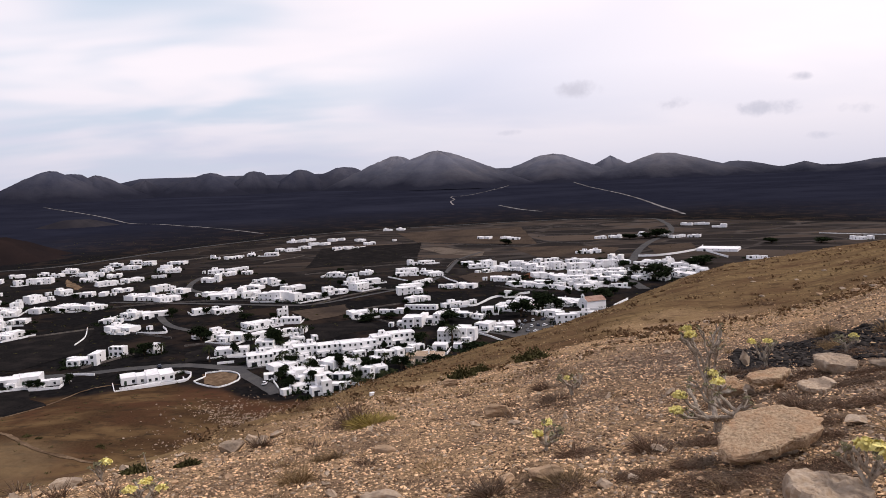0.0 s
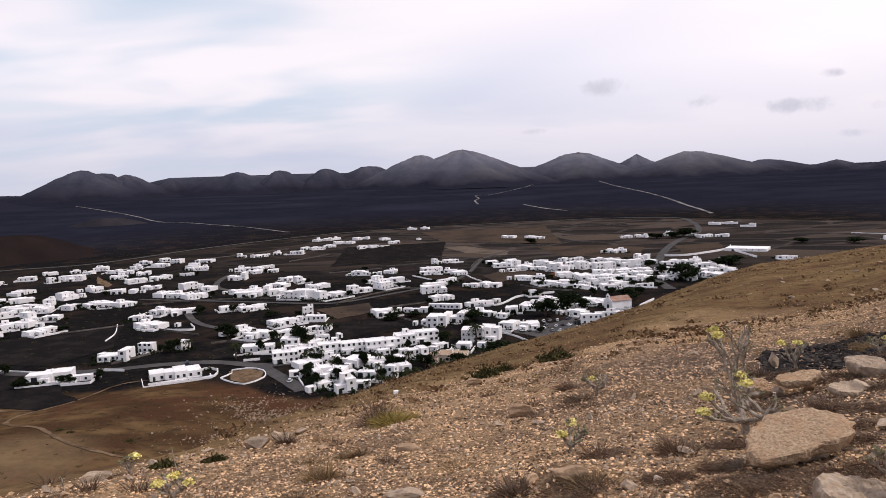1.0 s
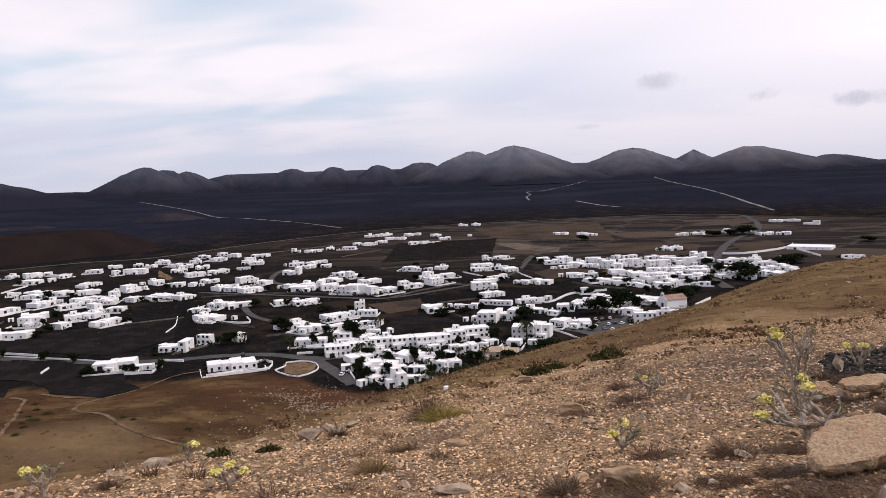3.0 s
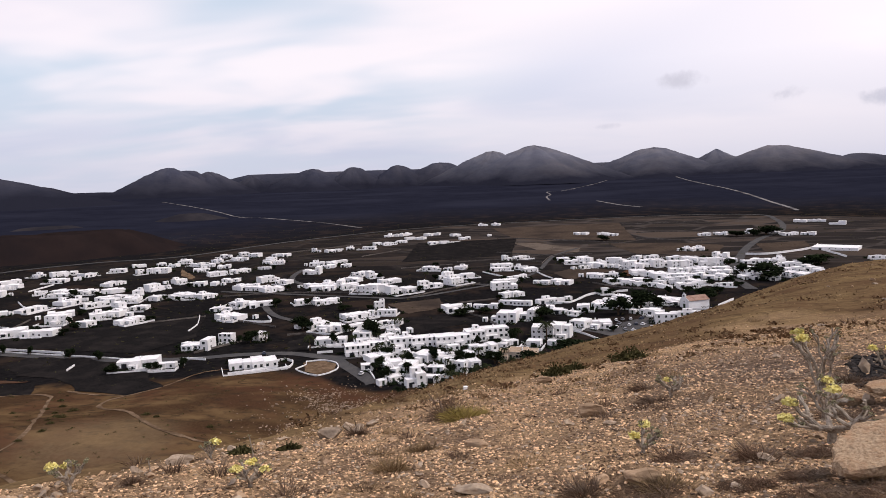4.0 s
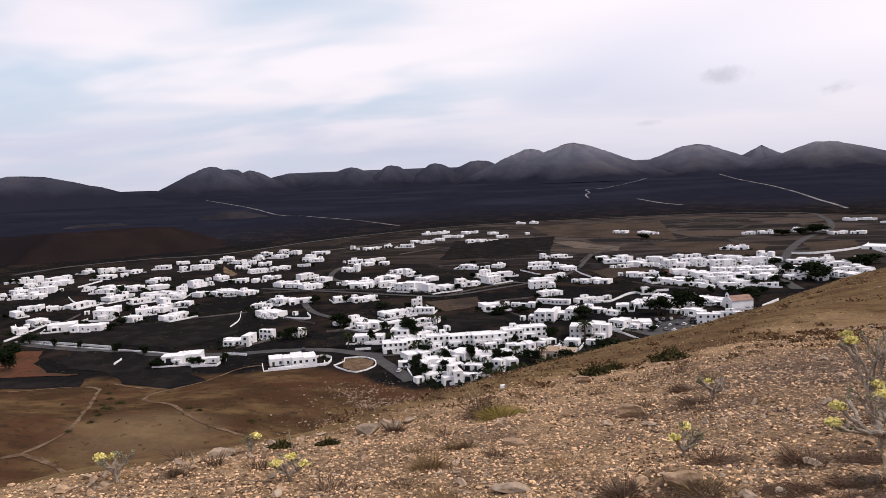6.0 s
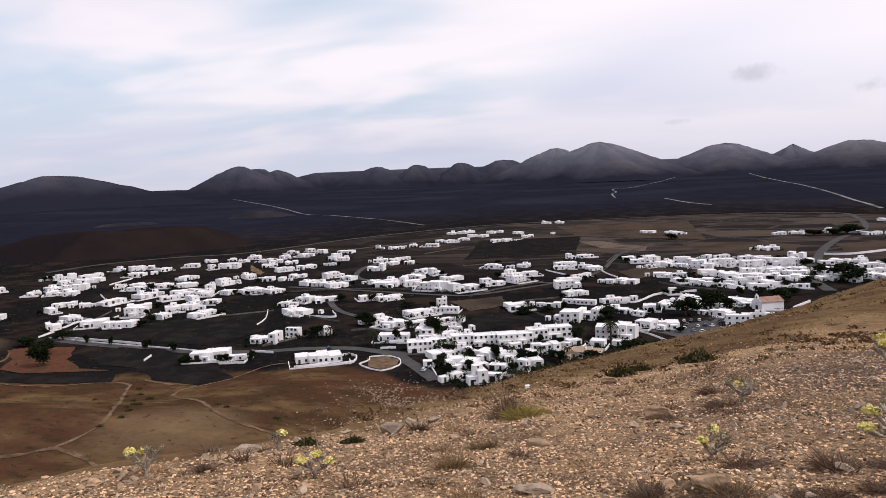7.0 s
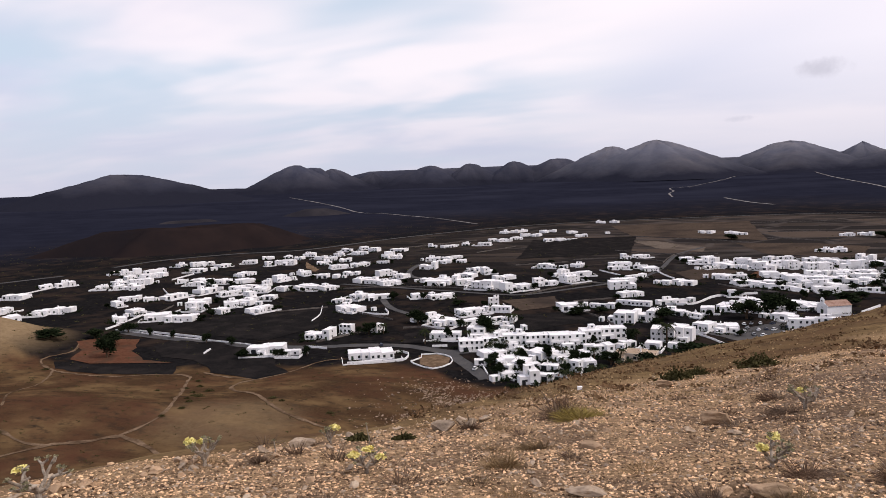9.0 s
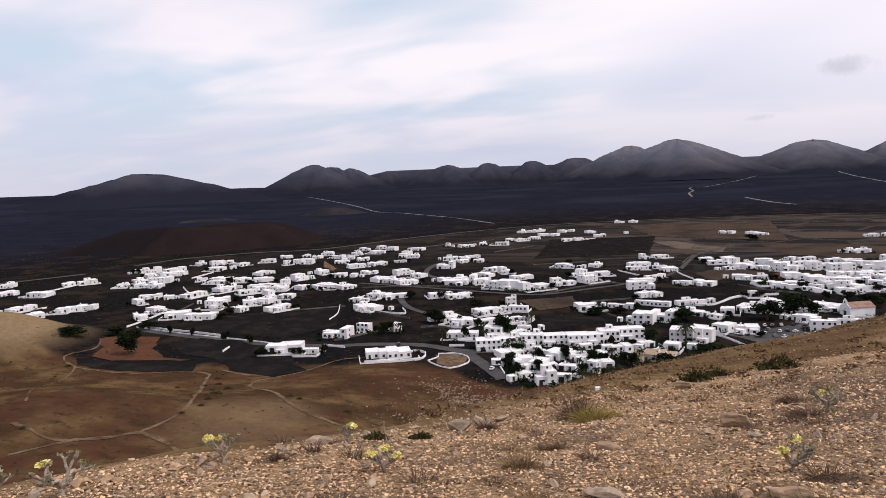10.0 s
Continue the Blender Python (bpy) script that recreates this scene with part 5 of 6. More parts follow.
# ---- cars and church ----
def car_data():
    out = {}
    def hull(name, rows, mat):
        bm = bmesh.new()
        rings = [[bm.verts.new((x, s * w, z)) for s, z in ((-1, z0), (1, z0), (1, z1), (-1, z1))] for x, w, z0, z1 in rows]
        for a, b in zip(rings, rings[1:]):
            for n in range(4):
                bm.faces.new((a[n], a[(n + 1) % 4], b[(n + 1) % 4], b[n]))
        bm.faces.new(rings[0][::-1])
        bm.faces.new(rings[-1])
        bmesh.ops.bevel(bm, geom=bm.edges[:], offset=0.05, segments=2, affect="EDGES")
        return data_of(name, bm, mat)
    for key in (CAR_WHITE, CAR_GREY, CAR_DARK):
        out[key.name] = hull("body", ((-2.05, 0.78, 0.35, 0.75), (-1.9, 0.86, 0.25, 0.92), (-0.2, 0.88, 0.25, 0.98), (1.0, 0.88, 0.25, 0.9), (1.95, 0.82, 0.25, 0.72), (2.05, 0.75, 0.35, 0.6)), key)
        out[key.name + "_top"] = hull("car_roof", ((-1.3, 0.66, 1.36, 1.42), (0.3, 0.68, 1.38, 1.46), (0.45, 0.64, 1.34, 1.40)), key)
    out["cabin"] = hull("cabin_glass", ((-1.85, 0.74, 0.86, 0.96), (-1.3, 0.70, 0.86, 1.38), (0.4, 0.70, 0.86, 1.38), (1.05, 0.78, 0.82, 0.92)), GLASS)
    bm = bmesh.new()
    bmesh.ops.create_cone(bm, cap_ends=True, segments=14, radius1=0.32, radius2=0.32, depth=0.22, matrix=Matrix.Rotation(math.pi / 2, 4, "X"))
    out["wheel"] = data_of("wheel", bm, TYRE)
    return out


CAR = car_data()


def car(x, y, turn, paint):
    root = new("car")
    root.matrix_world = pose(x, y, level(x, y) + 0.24, 0, 0, turn)
    child("body", CAR[paint.name], root)
    child("cabin_glass", CAR["cabin"], root)
    child("car_roof", CAR[paint.name + "_top"], root)
    for u in (-1.3, 1.3):
        for v in (-0.8, 0.8):
            child("wheel", CAR["wheel"], root, pose(u, v, 0.32))
    tone = {"white_car_paint": "white", "silver_car_paint": "silver", "dark_blue_car_paint": "dark blue"}[paint.name]
    return tagged(root, tone + " hatchback car parked on grey asphalt", "car", "parked cars")


def church(x, y, turn):
    """A small white church: nave with a gabled tile roof and a bell gable on the front."""
    root = new("church")
    root.matrix_world = pose(x, y, level(x, y), 0, 0, turn) @ Matrix.Diagonal((1.1, 0.78, 0.88, 1))
    w, d, h, ridge = 8.5, 20.0, 6.2, 9.0
    bm = bmesh.new()
    q = [[bm.verts.new((u, v, z)) for u, z in ((-w / 2, -0.6), (w / 2, -0.6), (w / 2, h), (0, ridge), (-w / 2, h))] for v in (0, d)]
    bm.faces.new(q[0])
    bm.faces.new(q[1][::-1])
    for n in range(5):
        bm.faces.new((q[0][n], q[1][n], q[1][(n + 1) % 5], q[0][(n + 1) % 5]))
    part("wall", bm, WHITE, root)
    for s in (-1, 1):
        bm = bmesh.new()
        n = 16
        rows = [[bm.verts.new((s * u, 0.35 + (d - 0.1) * k / n, z + 0.06 * (k % 2))) for u, z in ((0, ridge + 0.12), (w / 2 + 0.4, h - 0.14))] for k in range(n + 1)]
        low = [[bm.verts.new((s * u, 0.35 + (d - 0.1) * k / n, z - 0.1)) for u, z in ((0, ridge + 0.1), (w / 2 + 0.4, h - 0.14))] for k in (0, n)]
        for a, b in zip(rows, rows[1:]):
            bm.faces.new((a[0], b[0], b[1], a[1]))
        bm.faces.new((low[0][0], low[0][1], low[1][1], low[1][0]))
        part("roof", bm, TILE, root, "faded brown-pink clay tile roof slope")
    bm = bmesh.new()
    box(bm, -1.5, 1.5, -0.35, 0.35, 5.0, 10.4)
    box(bm, -0.9, 0.9, -0.3, 0.3, 10.4, 11.6, 0.3)
    part("bell_gable", bm, WHITE, root)
    for v, z in ((-0.32, 8.6), (-0.02, 4.6)):
        child("window", WINDOWS[0], root, pose(0, v - 0.05, z))
    child("door", DOOR, root, pose(0, -0.02, 0.1) @ Matrix.Diagonal((2.0, 1.0, 1.5, 1)))
    for k in range(3):
        child("window", WINDOWS[2], root, pose(-w / 2, 5 + 5 * k, 3.2, 0, 0, 90))
    return tagged(root, "white village church with a faded tile roof and bell gable", "church")


# ---- white walls ----
white_wall([(-4, 479), (19, 478), (37, 512), (65, 526)], 1.6)
white_wall([(214, 750), (241, 751), (293, 792), (318, 835)], 2.2)
white_wall([(301, 790), (297, 710)], 2.0)
white_wall([(-340, 350), (-286, 339), (-233, 330), (-180, 316)], 0.8)
white_wall([(-113, 303), (-119, 309), (-116, 316), (-118, 322), (-111, 325), (-102, 320), (-98, 308), (-104, 298), (-113, 303)], 0.65)
white_wall([(-135, 310), (-136, 318), (-131, 326), (-125, 322), (-123, 312), (-127, 309), (-135, 310)], 1.2)
white_wall([(-84, 311), (-76, 294)], 1.0)
white_wall([(-122, 350), (-110, 357)], 1.4)
white_wall([(-110, 341), (-118, 339)], 1.2)
white_wall([(-478, 572), (-486, 617)], 1.4)
white_wall([(-155, 946), (-116, 991)], 1.2)
white_wall([(-56, 651), (-35, 618)], 1.2)
white_wall([(-7, 658), (1, 625), (10, 599)], 1.2)
white_wall([(17, 389), (24, 379), (32, 362)], 1.0)
white_wall([(113, 455), (129, 479)], 2.2)
white_wall([(96, 551), (106, 541)], 1.2)
white_wall([(-237, 304), (-240, 314)], 1.2)
white_wall([(-240, 446), (-226, 416), (-221, 395)], 1.0)
white_wall([(-440, 514), (-406, 481)], 1.4)
white_wall([(-566, 457), (-568, 482), (-576, 529)], 1.2)
white_wall([(-347, 349), (-362, 400)], 1.2)
white_wall([(-338, 352), (-296, 346), (-266, 340)], 1.2)
white_wall([(-197, 423), (-178, 422), (-187, 440)], 1.4)
white_wall([(-174, 326), (-188, 328)], 1.2)
white_wall([(514, 931), (570, 875)], 1.0)
white_wall([(-292, 517), (-231, 539), (-172, 541), (-110, 521)], 1.1, FIELD_STONE)
white_wall([(-91, 740), (-42, 754), (1, 725)], 1.1, FIELD_STONE)
white_wall([(-145, 693), (-94, 720)], 1.1, FIELD_STONE)
white_wall([(-265, 422), (-234, 443)], 1.1, FIELD_STONE)
white_wall([(-102, 507), (-81, 544), (-52, 578)], 1.1, FIELD_STONE)
white_wall([(1, 710), (17, 789), (58, 792)], 1.1, FIELD_STONE)
white_wall([(-221, 821), (-186, 894)], 1.1, FIELD_STONE)
white_wall([(-151, 382), (-138, 385), (-113, 367)], 1.1, FIELD_STONE)
white_wall([(-188, 340), (-173, 367)], 1.1, FIELD_STONE)
white_wall([(-39, 1015), (41, 962), (103, 917)], 1.1, FIELD_STONE)
white_wall([(132, 970), (206, 912)], 1.1, FIELD_STONE)
white_wall([(-53, 833), (26, 774)], 1.1, FIELD_STONE)
white_wall([(42, 570), (61, 545), (80, 533)], 1.1, FIELD_STONE)
white_wall([(-60, 483), (-33, 499)], 1.1, FIELD_STONE)
white_wall([(-343, 885), (-264, 981)], 1.1, FIELD_STONE)
white_wall([(-217, 435), (-168, 406)], 1.1, FIELD_STONE)
white_wall([(-344, 365), (-346, 381), (-366, 438)], 1.1, FIELD_STONE)
white_wall([(137, 1208), (274, 1213)], 1.1, FIELD_STONE)
white_wall([(143, 1051), (206, 1049)], 1.1, FIELD_STONE)
white_wall([(-66, 461), (-39, 431), (-27, 405)], 1.1, FIELD_STONE)

# ---- trees and palms ----
tree(-96, 370, 11.1, 11.3)
tree(48, 436, 13.4, 10.6)
tree(64, 451, 16.2, 12.6)
tree(74, 454, 10.1, 8.0)
tree(-147, 398, 10.8, 8.1)
tree(-166, 364, 7.5, 6.3)
tree(-1, 427, 13.0, 6.7)
tree(13, 334, 13.2, 7.0)
tree(-7, 319, 8.8, 5.6)
tree(-23, 319, 7.7, 5.6)
tree(-15, 365, 5.6, 7.0)
tree(-40, 319, 4.4, 5.7)
tree(-53, 323, 5.1, 7.2)
tree(-64, 317, 4.5, 6.3)
tree(-71, 294, 5.3, 5.4)
tree(-78, 306, 4.4, 3.9)
tree(26, 353, 6.7, 3.7)
tree(105, 510, 7.9, 4.9)
tree(114, 491, 15.3, 6.9)
tree(126, 509, 8.8, 5.4)
tree(180, 575, 23.3, 11.4)
tree(172, 612, 9.6, 7.6)
tree(302, 965, 27.0, 12.1)
tree(261, 955, 16.5, 7.6)
tree(283, 957, 16.7, 8.5)
tree(255, 663, 21.4, 8.5)
tree(86, 950, 17.5, 7.3)
tree(146, 552, 5.8, 6.9)
tree(-326, 346, 8.9, 5.8)
tree(-303, 339, 3.5, 5.5)
tree(-283, 336, 3.4, 5.3)
tree(-253, 328, 4.2, 5.4)
tree(-235, 326, 4.8, 4.9)
tree(-3, 406, 6.9, 4.9)
tree(-115, 359, 3.9, 6.6)
tree(-35, 321, 3.9, 5.1)
tree(-42, 302, 4.2, 4.9)
tree(-38, 446, 9.1, 3.1)
tree(-53, 438, 11.2, 3.8)
tree(-139, 463, 8.2, 3.3)
tree(174, 662, 9.2, 7.0)
tree(240, 661, 15.3, 6.0)
tree(92, 511, 6.1, 5.4)
tree(59, 568, 5.8, 3.4)
tree(-110, 703, 6.0, 4.3)
tree(-288, 289, 10.4, 11.3)
tree(-306, 313, 9.7, 7.6)
tree(-343, 304, 15.5, 4.7)
tree(-330, 323, 10.2, 5.6)
tree(406, 842, 14.1, 6.4)
tree(456, 820, 17.3, 6.4)
palm(2, 365, 11.9)
palm(-40, 287, 6.6)
palm(-37, 288, 5.6)
palm(-29, 294, 6.7)
palm(-25, 297, 6.2)
palm(-124, 345, 9.4)
palm(-102, 365, 5.8)
palm(-1, 319, 6.1)
palm(1, 321, 5.5)
palm(-14, 308, 6.4)
palm(-18, 308, 5.3)
palm(-105, 611, 7.3)
palm(-35, 295, 5.7)
palm(-68, 319, 5.1)
palm(-111, 382, 5.4)
palm(-45, 313, 4.9)
palm(-9, 313, 5.4)
palm(-49, 311, 4.4)

# ---- parked cars ----
car(39.4, 404.9, 64, CAR_WHITE)
car(34.5, 400.4, 90, CAR_GREY)
car(50.4, 401.5, 73, CAR_WHITE)
car(54.5, 404.3, 92, CAR_DARK)
car(58.4, 403.2, 52, CAR_WHITE)
car(61.6, 395.4, 101, CAR_GREY)
car(66.5, 394.0, 75, CAR_WHITE)
car(66.5, 412.4, 61, CAR_DARK)
car(53.3, 419.0, 88, CAR_WHITE)
car(48.5, 417.8, 73, CAR_GREY)
car(44.4, 415.9, 94, CAR_WHITE)
car(60.0, 420.4, 52, CAR_DARK)
car(28.2, 392.6, 106, CAR_WHITE)
car(-315.7, 346.1, 127, CAR_GREY)
car(-83.5, 299.7, 86, CAR_WHITE)
car(-146.8, 337.3, 119, CAR_DARK)
car(42.5, 395.7, 74, CAR_WHITE)
car(46.5, 389.7, 93, CAR_GREY)
car(51.1, 388.1, 53, CAR_WHITE)
car(72.0, 404.5, 100, CAR_DARK)
car(76.2, 410.7, 74, CAR_WHITE)
car(45.2, 406.0, 64, CAR_GREY)
car(38.2, 389.6, 89, CAR_WHITE)
car(57.2, 386.7, 72, CAR_DARK)
car(33.4, 409.5, 95, CAR_WHITE)
church(92, 455, -66)

# ---- the stony hillside at hand ----
def boulder_data(seed, blocky=0.6, rough=0.12, cuts=3, material=None, flat=None):
    """A weathered stone about one metre across, its foot at zero."""
    bm = bmesh.new()
    bmesh.ops.create_icosphere(bm, subdivisions=cuts, radius=0.5)
    g = random.Random(seed)
    planes = [(Vector((g.gauss(0, 1), g.gauss(0, 1), g.gauss(0, 0.8))).normalized(), g.uniform(0.22, 0.40)) for _ in range(11)]
    for v in bm.verts:
        p = v.co.copy()
        for way, d in planes:
            far = p.dot(way) - d
            if far > 0:
                p -= way * far * blocky * 1.6
        if flat:
            p.z = max(-flat, min(flat, p.z * 1.6))
        n = noise.noise(p * 2.6 + Vector((seed, 0, 0))) * rough + noise.noise(p * 7 + Vector((0, seed, 0))) * rough * 0.35 + noise.noise(p * 19) * rough * 0.22
        v.co = p * (1 + n)
    low = min(v.co.z for v in bm.verts)
    for v in bm.verts:
        v.co.z -= low
    for f in bm.faces:
        f.smooth = False
    return data_of("stone", bm, material or STONE)


BOULDERS = [boulder_data(s, 0.6, 0.17, 4, m) for s, m in ((1, STONE), (2, PALE_STONE), (3, STONE), (4, PALE_STONE), (5, STONE))]
SMALL = [boulder_data(s, 0.78, 0.22, 2, m) for s, m in ((11, STONE), (12, PALE_STONE), (13, STONE), (14, PALE_STONE))]
pick = random.Random(21)


def stone(x, y, w, h, turn=None, tilt=0.0, lean=0.0, deep=0.8, label="", data=None, sink=0.12):
    ob = new("stone", data or pick.choice(BOULDERS if w > 0.3 else SMALL))
    ob.matrix_world = pose(x, y, level(x, y) - sink * h, tilt, lean, pick.uniform(0, 360) if turn is None else turn) @ Matrix.Diagonal((w * 1.15, w * deep, h * 1.25, 1))
    tone = "pale weathered" if ob.data.materials[0] == PALE_STONE else "buff"
    return tagged(ob, label or tone + (" boulder half sunk in stony ground" if w > 0.35 else " stone lying on stony ground"), "stone", "loose stones on the hillside")


def slab_data(seed, material):
    """A broken slab: a flat rough top, a ragged outline and sides that draw in underneath."""
    g = random.Random(seed)
    phase = [g.uniform(0, 6.28) for _ in range(4)]
    n, verts, faces = 72, [], []
    steps = [(t / 14, 0.5) for t in range(14)] + [(0.985, 0.46), (1.0, 0.32), (0.98, 0.1), (0.92, -0.15), (0.82, -0.35), (0.66, -0.5), (0.05, -0.5)]
    for t, z in steps:
        for i in range(n):
            a = 6.2832 * i / n
            out = (abs(math.cos(a)) ** 2.6 + abs(math.sin(a)) ** 2.6) ** (-1 / 2.6) * (1 + 0.10 * math.sin(2 * a + phase[0]) + 0.09 * math.sin(3 * a + phase[1]) + 0.03 * math.sin(7 * a + phase[2]))
            x, y = 0.5 * t * out * math.cos(a), 0.5 * t * out * math.sin(a)
            q = Vector((x * 5, y * 5, z * 1.5 + seed))
            rough = noise.noise(q) * 0.10 + noise.noise(q * 3.1) * 0.06 + noise.noise(q * 8) * 0.035
            k = 1 + 0.12 * noise.noise(q * 1.7) * (t > 0.6) + 0.05 * noise.noise(q * 6) * (t > 0.6)
            verts.append((x * k, y * k, z + rough))
    for j in range(len(steps) - 1):
        b = j * n
        faces += [(b + i, b + n + i, b + n + (i + 1) % n, b + (i + 1) % n) for i in range(n)]
    return mesh_from("stone", verts, faces, material)


def slab(x, y, z, w, d, thick, rx, ry, rz, seed, material, label):
    ob = new("stone", slab_data(seed, material))
    ob.matrix_world = pose(x, y, level(x, y) + z, rx, ry, rz) @ Matrix.Diagonal((w, d, thick, 1))
    return tagged(ob, label, "stone", "loose stones on the hillside")


slab(2.46, 5.16, 0.17, 0.76, 0.50, 0.17, 12, -12, 14, 3, SLAB_STONE, "large flat tan slab tilted on smaller stones")
slab(2.25, 3.94, 0.03, 0.42, 0.42, 0.22, 8, 7, -18, 8, PALE_STONE, "rounded pale boulder with grey lichen")
slab(3.5, 8.35, 0.10, 0.36, 0.26, 0.2, 24, 4, 8, 12, SLAB_STONE, "flat tan slab propped on the slope")
slab(3.86, 8.05, 0.17, 0.50, 0.30, 0.11, 4, -10, -10, 15, SLAB_STONE, "flat tan slab propped on the slope")
slab(4.9, 8.45, 0.08, 0.5, 0.4, 0.16, 8, 3, -12, 19, PALE_STONE, "flat pale stone half sunk in the slope")
slab(4.1, 7.45, 0.05, 0.38, 0.3, 0.1, 5, 0, 4, 23, PALE_STONE, "flat pale stone half sunk in the slope")
stone(2.55, 5.2, 0.42, 0.14, 60, label="stone wedged under a tilted slab")
bm = bmesh.new()
box(bm, -0.08, 0.08, -0.07, 0.07, -0.1, 0.10, 0.01)
post = tagged(new("marker_block", data_of("marker_block", bm, WHITE)), "small white painted marker block on the brown slope", "marker")
post.matrix_world = pose(-2.40, 20.4, level(-2.40, 20.4), 0, 0, 20)
stone(4.89, 11.0, 0.18, 0.30, 0, label="upright pale stone beside a flowering shrub")
stone(3.68, 8.15, 0.2, 0.14, 30, label="dark-shaded stone under a propped slab")
stone(4.02, 8.12, 0.2, 0.16, -8, label="dark-shaded stone under a propped slab")
stone(4.33, 7.65, 0.28, 0.12)
stone(5.25, 8.0, 0.38, 0.15)
stone(3.0, 9.0, 0.18, 0.11)
stone(2.84, 6.4, 0.30, 0.12)
stone(3.05, 6.45, 0.27, 0.19)
stone(3.45, 5.6, 0.27, 0.09)
stone(1.88, 6.0, 0.22, 0.06)
stone(0.70, 9.85, 0.40, 0.18, 5)
stone(0.32, 9.2, 0.21, 0.08, 12, data=SMALL[1])
stone(-3.55, 10.6, 0.46, 0.2, 15, data=BOULDERS[1])
stone(-3.15, 10.9, 0.3, 0.17, 70, data=BOULDERS[3])
stone(-3.45, 11.3, 0.24, 0.18)
stone(-3.2, 12.0, 0.3, 0.14)
stone(0.06, 19.3, 0.48, 0.18, 5)
stone(-4.55, 9.1, 0.24, 0.1, data=SMALL[1])
stone(-4.9, 8.3, 0.42, 0.14, data=BOULDERS[1])
stone(-2.26, 9.7, 0.24, 0.06)
stone(-0.69, 6.0, 0.35, 0.09, data=BOULDERS[3])
stone(7.94, 13.1, 0.28, 0.2)
stone(7.4, 15.3, 0.3, 0.15)
stone(-0.88, 8.4, 0.32, 0.08)
stone(0.80, 5.55, 0.30, 0.12, 20, data=BOULDERS[2], sink=0.35)
stone(0.45, 5.62, 0.24, 0.09, 70, data=SMALL[0], sink=0.3)

for n in range(230):
    az, r = pick.uniform(-35, 55), 3.6 * math.exp(pick.uniform(0, 2.4))
    e, edge = knots(SHOULDER, az)
    if r > edge * 1.1:
        continue
    w = pick.uniform(0.05, 0.15) * (1 + r / 25)
    x, y = polar(az, r)
    stone(x, y, w, w * pick.uniform(0.35, 0.7), sink=0.3)
for n in range(95):
    az = pick.uniform(-6, 55)
    e, edge = knots(SHOULDER, az)
    w = pick.uniform(0.07, 0.22)
    x, y = polar(az, float(edge) * pick.uniform(0.9, 1.02))
    stone(x, y, w, w * pick.uniform(0.3, 0.6), sink=0.3)
for n in range(40):
    az, r = pick.uniform(-35, -21), pick.uniform(30, 125)
    w = pick.uniform(0.18, 0.5)
    x, y = polar(az, r)
    stone(x, y, w, w * pick.uniform(0.3, 0.5), sink=0.3)

GEM = np.array([(0, 0, 1), (0.894, 0, 0.447), (0.276, 0.851, 0.447), (-0.724, 0.526, 0.447), (-0.724, -0.526, 0.447), (0.276, -0.851, 0.447),
                (0.724, 0.526, -0.447), (-0.276, 0.851, -0.447), (-0.894, 0, -0.447), (-0.276, -0.851, -0.447), (0.724, -0.526, -0.447)])
GEM_FACES = np.array([(0, 1, 2), (0, 2, 3), (0, 3, 4), (0, 4, 5), (0, 5, 1), (1, 6, 2), (2, 7, 3), (3, 8, 4), (4, 9, 5), (5, 10, 1),
                      (2, 6, 7), (3, 7, 8), (4, 8, 9), (5, 9, 10), (1, 10, 6)])


def chips(name, count, az0, az1, near, far, small, large, material, label, seed, patch=None, size=0.45, reach=None, blob=None):
    """Loose chips strewn over the slope, thinning with distance."""
    g = np.random.default_rng(seed)
    az = g.uniform(az0, az1, count)
    r = near * np.exp(g.uniform(0, 1, count) * math.log(far / near))
    keep = r < knots(SHOULDER, az)[1] * (1.0 + 0.10 * g.normal(size=count)) if reach is None else r < reach
    x, y = -r * np.sin(np.radians(az)), r * np.cos(np.radians(az))
    if patch is not None:
        keep &= wave(x, y, 1.3, patch) + g.normal(size=count) * 0.25 > 0.0
    if blob:
        keep &= g.random(count) < np.exp(-((az - blob[0]) / blob[2]) ** 2 - ((r - blob[1]) / blob[3]) ** 2) * (0.5 + 0.6 * wave(x, y, 9, 1))
    x, y, r = x[keep], y[keep], r[keep]
    n = len(x)
    s = small * np.exp(g.random(n) ** 2.0 * math.log(large / small)) * (r / near) ** size
    v = GEM[None] * g.uniform(0.45, 1.6, (n, 11, 1)) * np.stack([s, s * g.uniform(0.6, 1, n), s * g.uniform(0.3, 0.7, n)], -1)[:, None]
    a = g.uniform(0, 6.28, n)
    c, d = np.cos(a)[:, None], np.sin(a)[:, None]
    v = np.stack([v[..., 0] * c - v[..., 1] * d, v[..., 0] * d + v[..., 1] * c, v[..., 2]], -1)
    v += np.stack([x, y, height(x, y) + 0.22 * s], -1)[:, None]
    f = (GEM_FACES[None] + 11 * np.arange(n)[:, None, None]).reshape(-1, 3)
    return tagged(new(name, mesh_from(name, v.reshape(-1, 3).tolist(), [tuple(q) for q in f.tolist()], material)), label, "gravel", kind="stuff")


